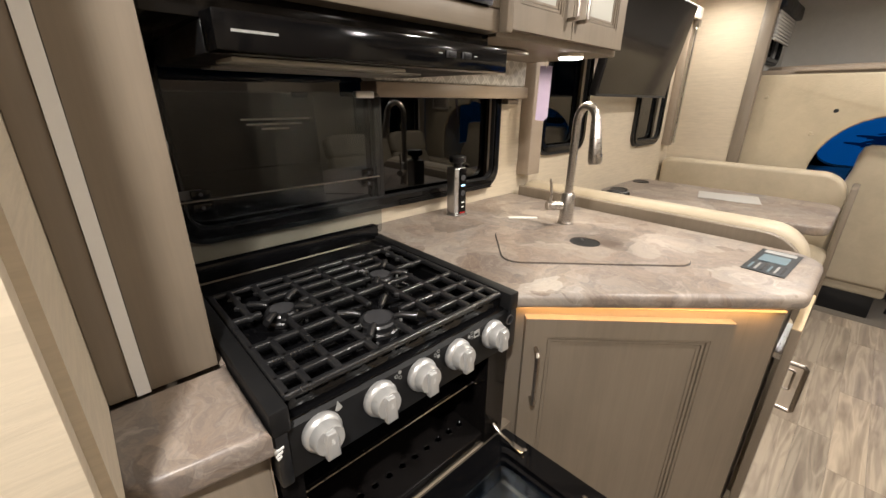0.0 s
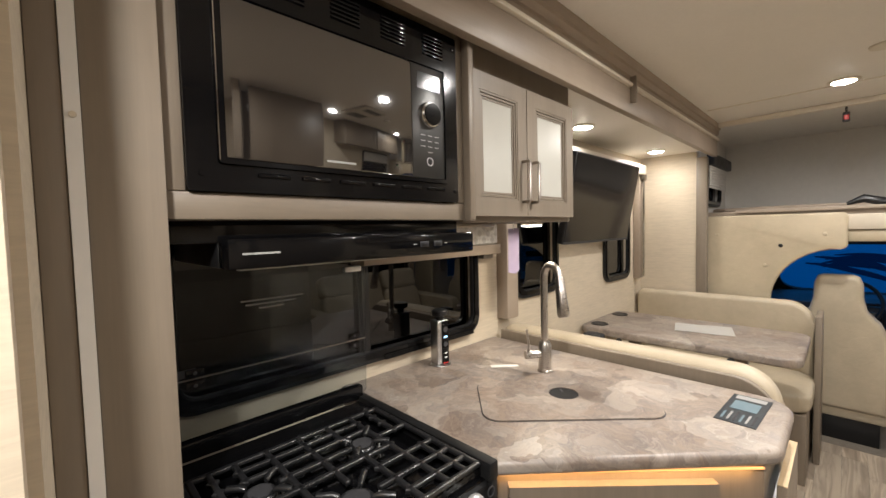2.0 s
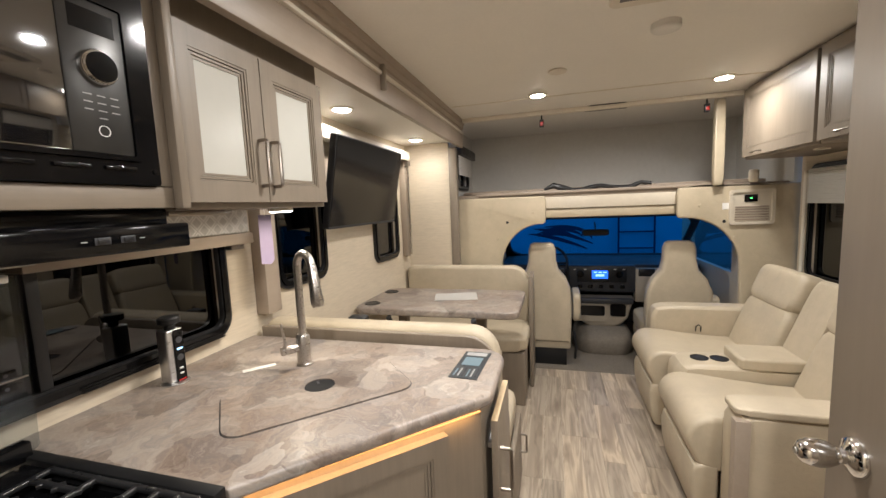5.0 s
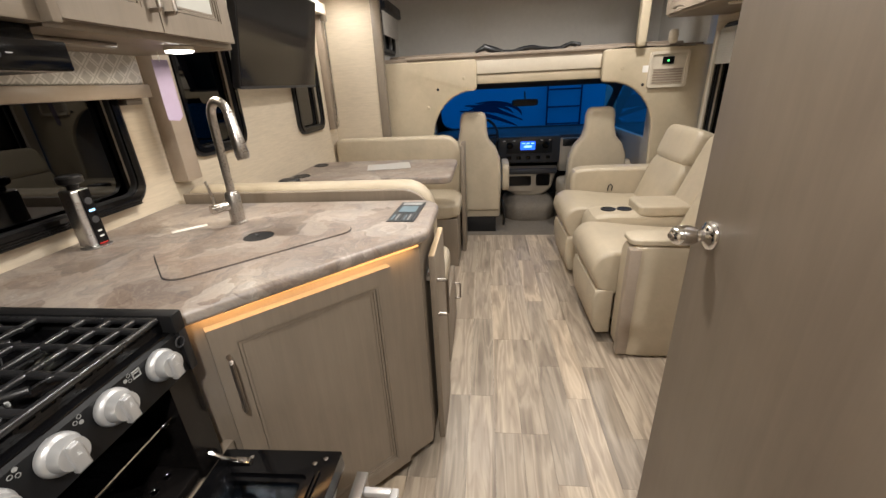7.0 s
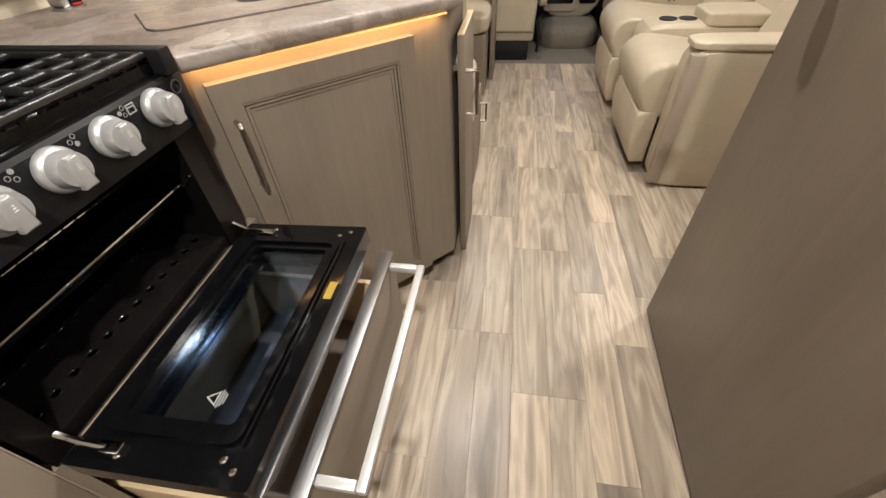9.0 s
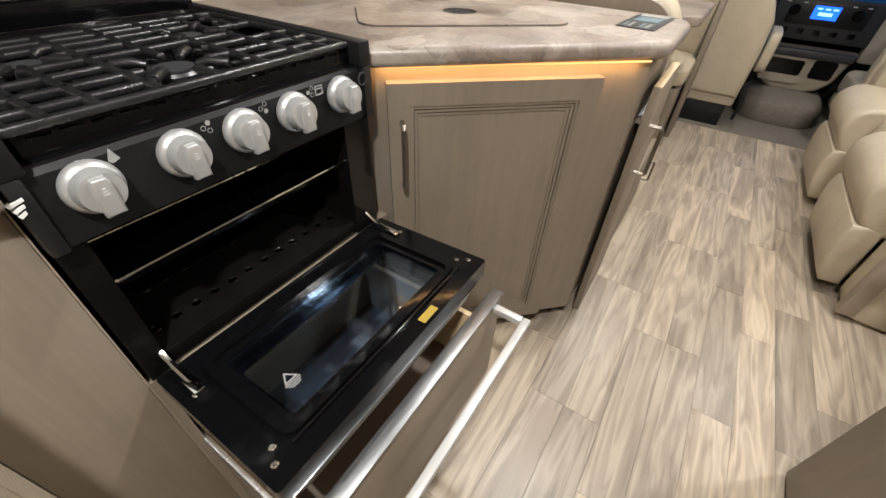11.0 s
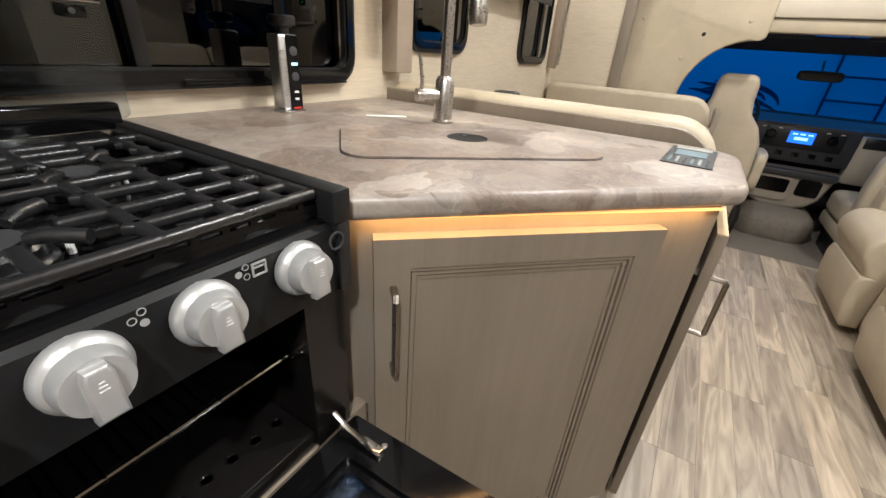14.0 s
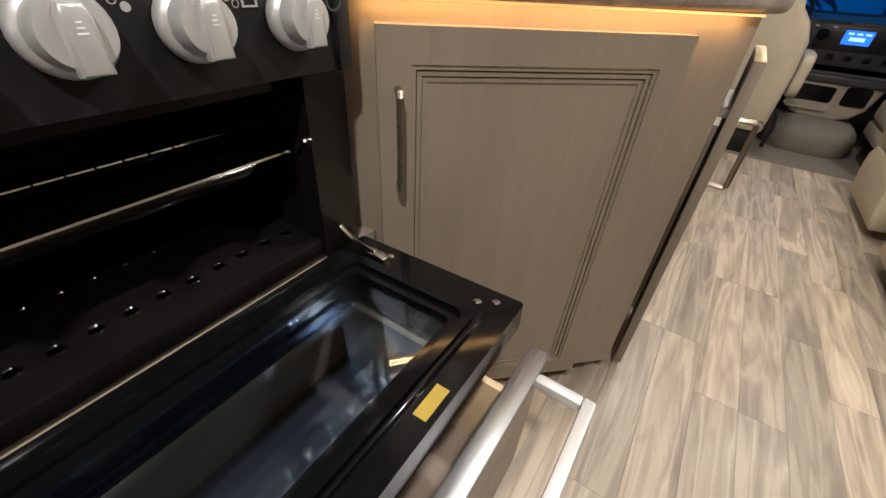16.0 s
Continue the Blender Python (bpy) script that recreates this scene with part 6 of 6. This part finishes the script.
def dashboard():
    t = thing("dashboard", "dark grey dashboard with a lit blue radio display", "dashboard", (5.3, -0.08, 0))
    part("top", prism(bm_new(), [(5.02, 0.70), (5.06, 0.77), (5.30, 0.80), (5.69, 0.79), (5.69, 0.55), (5.10, 0.50)], -1.02, 0.87, "y", 0.006, 2, None), DARK_GREY, t)
    part("passenger_panel", box(bm_new(), 5.005, 5.10, -1.0, -0.44, 0.40, 0.742, 0.02), CREAM_TRIM, t)
    c = part("radio_housing", box(bm_new(), 4.965, 5.06, -0.44, 0.19, 0.505, 0.775, 0.012), DARK_GREY, t)
    part("radio", box(bm_new(), 4.952, 4.966, -0.36, 0.11, 0.605, 0.755, 0.006), BLACK_PLASTIC, c)
    s = part("display", box(bm_new(), 4.949, 4.9518, -0.185, -0.035, 0.645, 0.728), GLOW_SCREEN, c, "lit blue display")
    for k in range(3):
        part("readout", box(bm_new(), 4.948, 4.9488, -0.172 + k * 0.045, -0.142 + k * 0.045, 0.705, 0.714), GLOW_TEXT, s)
    part("readout", box(bm_new(), 4.948, 4.9488, -0.15, -0.07, 0.668, 0.688), GLOW_TEXT, s)
    for y in (0.075, -0.29):
        part("dial", lathe(bm_new(), [(0.034, 0), (0.034, 0.008), (0.026, 0.014), (0, 0.014)], pose(4.952, y, 0.69, 0, -90, 0), 20), BLACK, c)
    for y in (0.13, 0.03, -0.25, -0.33):
        part("button", box(bm_new(), 4.949, 4.9519, y - 0.012, y + 0.012, 0.735, 0.742), PAPER, c)
    part("vent", box(bm_new(), 4.955, 4.966, -0.05, 0.15, 0.762, 0.774), BLACK_PLASTIC, c)
    for y in (0.08, -0.02, -0.12, -0.22, -0.32):
        part("switch", box(bm_new(), 4.958, 4.9648, y - 0.022, y + 0.022, 0.545, 0.580, 0.003), BLACK, c)
    for y0 in (0.20, -0.62):
        part("air_vent", box(bm_new(), 5.000, 5.018, y0, y0 + 0.15, 0.66, 0.74, 0.01), BLACK_PLASTIC, t)
    e = part("engine_cover", cushion(bm_new(), 4.60, 5.34, -0.40, 0.15, -0.10, 0.190, 3.2), CARPET, t, "carpeted engine cover")
    k = part("console", prism(bm_new(), [(-0.36, 0.27), (-0.41, 0.47), (0.14, 0.47), (0.10, 0.27), (0.05, 0.205), (-0.02, 0.175), (-0.22, 0.175), (-0.30, 0.205)], 4.86, 5.03, "x", 0.030, 4), DASH_TAN, t)
    part("tray", box(bm_new(), 4.835, 4.90, -0.40, 0.13, 0.415, 0.468, 0.012), DARK_GREY, k)
    part("bin", prism(bm_new(), round_rect(-0.145, 0.085, 0.290, 0.395, 0.02), 4.852, 4.8595, "x"), BLACK, k)
    part("bin", prism(bm_new(), round_rect(-0.335, -0.195, 0.29, 0.41, 0.02), 4.852, 4.8595, "x"), BLACK, k)
    part("bin_edge", ring(bm_new(), round_rect(-0.165, 0.105, 0.235, 0.412, 0.03), round_rect(-0.145, 0.085, 0.290, 0.395, 0.02), 4.845, 4.8594, "x"), DASH_TAN, k)
    w = part("steering_wheel", bm_new_wheel(0.385), BLACK_PLASTIC, t)
    return t


def bm_new_wheel(y):
    b = bm_new()
    pts = []
    m = Matrix.Translation((4.98, y, 0.80)) @ Matrix.Rotation(radians(-62), 4, "Y")
    for k in range(29):
        a = 2 * math.pi * k / 28
        pts.append(m @ Vector((0.185 * math.cos(a), 0.185 * math.sin(a), 0)))
    tube(b, pts, 0.014, 8)
    for a in (0.4, 2.74, 4.71):
        tube(b, [m @ Vector((0, 0, -0.02)), m @ Vector((0.18 * math.cos(a), 0.18 * math.sin(a), 0))], 0.012, 6)
    return b


dashboard()
t = thing("mirror", "black rear-view mirror on the windscreen", "mirror", (5.1, -0.08, 1.12))
part("housing", cushion(bm_new(), 5.06, 5.10, -0.21, 0.055, 1.065, 1.135, 5), BLACK_PLASTIC, t)
bm = bm_new()
tube(bm, [(5.09, -0.08, 1.12), (5.17, -0.08, 1.20)], 0.008, 8)
part("arm", bm, BLACK_PLASTIC, t)
for y0, y1 in ((0.06, 0.80), (-0.98, -0.22)):
    bm = bm_new()
    cushion(bm, 4.92, 5.05, y0, y1, 1.325, 1.355, 5)
    single("sun_visor", bm, DARK_GREY, "grey folded sun visor", "visor", "sun visors")


ORIGIN = Vector((0, 0, 0))
# ---- ceiling lamps and fittings ----
def puck(x, y, z, lit=True):
    t = thing("ceiling_light", "lit round recessed ceiling lamp with pale rim", "lamp", (x, y, z), "ceiling lamps")
    part("rim", lathe(bm_new(), [(0.062, -0.0005), (0.060, -0.006), (0.050, -0.009), (0.046, -0.009), (0.046, -0.0005)], Matrix.Translation((x, y, z)), 28), WHITE_TRIM, t)
    part("lens", lathe(bm_new(), [(0.0458, -0.002), (0.045, -0.009), (0.03, -0.013), (0, -0.014)], Matrix.Translation((x, y, z)), 28), GLOW_WARM, t, "glowing lens")
    return t


# the lamp at (0.30, 0.30) is unseen, added to brighten the tall panel
PUCKS = [(3.39, 0.45, ZC), (3.46, -0.62, ZC), (1.86, 0.485, ZC), (1.82, -0.48, ZC), (0.30, 0.30, ZC), (2.55, 1.40, ZS), (3.62, 1.38, ZS)]
for x, y, z in PUCKS:
    puck(x, y, z)
    lamp_at("ceiling_lamp", (x, y, z - 0.02), (9.0 if x > 3 else 13.0 if x > 1 else 27.0) if z > 2 else 1.4, 0.085)


def ceiling_vent():
    t = thing("ceiling_vent", "cream air-conditioning outlet with grey grille", "vent", (2.05, -0.02, ZC))
    part("frame", prism(bm_new(), round_rect(1.90, 2.245, -0.44, 0.165, 0.03), ZC - 0.035, ZC - 0.0005, "z", 0.010, 3), WHITE_TRIM, t)
    for g in ((0.015, 0.135), (-0.37, -0.15)):
        for k in range(9):
            part("slat", box(bm_new(), 1.955 + k * 0.027, 1.972 + k * 0.027, g[0], g[1], ZC - 0.0385, ZC - 0.0352), VENT_GREY, t)
    return t


ceiling_vent()
t = thing("smoke_detector", "white round smoke detector on the ceiling", "smoke detector", (2.52, -0.085, ZC))
part("body", lathe(bm_new(), [(0.055, -0.0005), (0.055, -0.022), (0.050, -0.028), (0.030, -0.034), (0, -0.034)], Matrix.Translation((2.52, -0.085, ZC)), 28), PAPER, t)
single("ceiling_plate", lathe(bm_new(), [(0.05, -0.0005), (0.048, -0.008), (0.03, -0.012), (0, -0.012)], Matrix.Translation((2.95, 0.33, ZC)), 24), WHITE_TRIM, "small round cream ceiling plate", "plate")
t = thing("antenna_plate", "dark flat antenna plate on the bunk ceiling", "plate", (3.95, 0.0, 2.10))
part("plate", prism(bm_new(), round_rect(3.85, 4.05, -0.20, 0.15, 0.09), 2.094, 2.1095, "z", 0.004, 2), DARK_GREY, t)
part("crank", box(bm_new(), 3.90, 3.94, -0.17, -0.11, 2.070, 2.0938, 0.006), BLACK_PLASTIC, t)

# ---- outside the windscreen ----
bm = bm_new()
box(bm, -3000, 3000, -3000, 3000, -0.95, -0.85)
structure("ground", bm, ASPHALT, "dark asphalt lot")


def parked_coach():
    t = thing("parked_coach", "blue motor coach with navy swoosh graphics and rear ladder", "motor coach", (10.5, 0, -0.85))
    x = 8.6
    part("body", box(bm_new(), x, x + 6.5, -2.0, 2.6, -0.35, 2.6, 0.08, 3), BLUE_COACH, t)
    for k in range(4):
        part("wheel", lathe(bm_new(), [(0.38, -0.12), (0.40, -0.08), (0.40, 0.08), (0.38, 0.12)], pose(x + 1.2 + 3.8 * (k // 2), -1.8 if k % 2 else 2.4, -0.45, 90, 0, 0), 24), BLACK_PLASTIC, t)
    for k in range(4):
        bm = bm_new()
        pts = []
        for i in range(13):
            a = radians(35 + 12 * k + i * 9)
            r = 0.20 + 0.08 * k
            pts.append((x - 0.004, 0.42 + r * math.cos(a) * 1.5 - 0.03 * k, 0.66 + r * 0.60 * math.sin(a)))
        tube(bm, pts, [0.008 + 0.028 * math.sin(math.pi * i / 12) for i in range(13)], 6)
        bm.transform(Matrix.Translation((x, 0, 0)) @ Matrix.Diagonal((0.08, 1, 1, 1)) @ Matrix.Translation((-x, 0, 0)))
        part("swoosh", bm, NAVY, t, "navy swoosh decal")
    for k in range(2):
        bm = bm_new()
        pts = [(x - 0.004, 0.75 - 1.1 * i / 10 + 0.1 * k, 0.88 - 0.10 * k - 0.30 * (i / 10) ** 1.6) for i in range(11)]
        tube(bm, pts, [0.01 + 0.03 * math.sin(math.pi * i / 10) for i in range(11)], 6)
        bm.transform(Matrix.Translation((x, 0, 0)) @ Matrix.Diagonal((0.08, 1, 1, 1)) @ Matrix.Translation((-x, 0, 0)))
        part("swoosh", bm, NAVY, t)
    bm = bm_new()
    for y in (-0.78, -1.38):
        tube(bm, [(x - 0.01, y, 0.05), (x - 0.10, y, 0.1), (x - 0.10, y, 2.4)], 0.018, 8)
    for k in range(8):
        tube(bm, [(x - 0.10, -0.78, 0.2 + 0.3 * k), (x - 0.10, -1.38, 0.2 + 0.3 * k)], 0.015, 8)
    part("ladder", bm, NAVY, t, "dark rear ladder")
    return t


parked_coach()

# pieces of the floor come last
lay_planks()
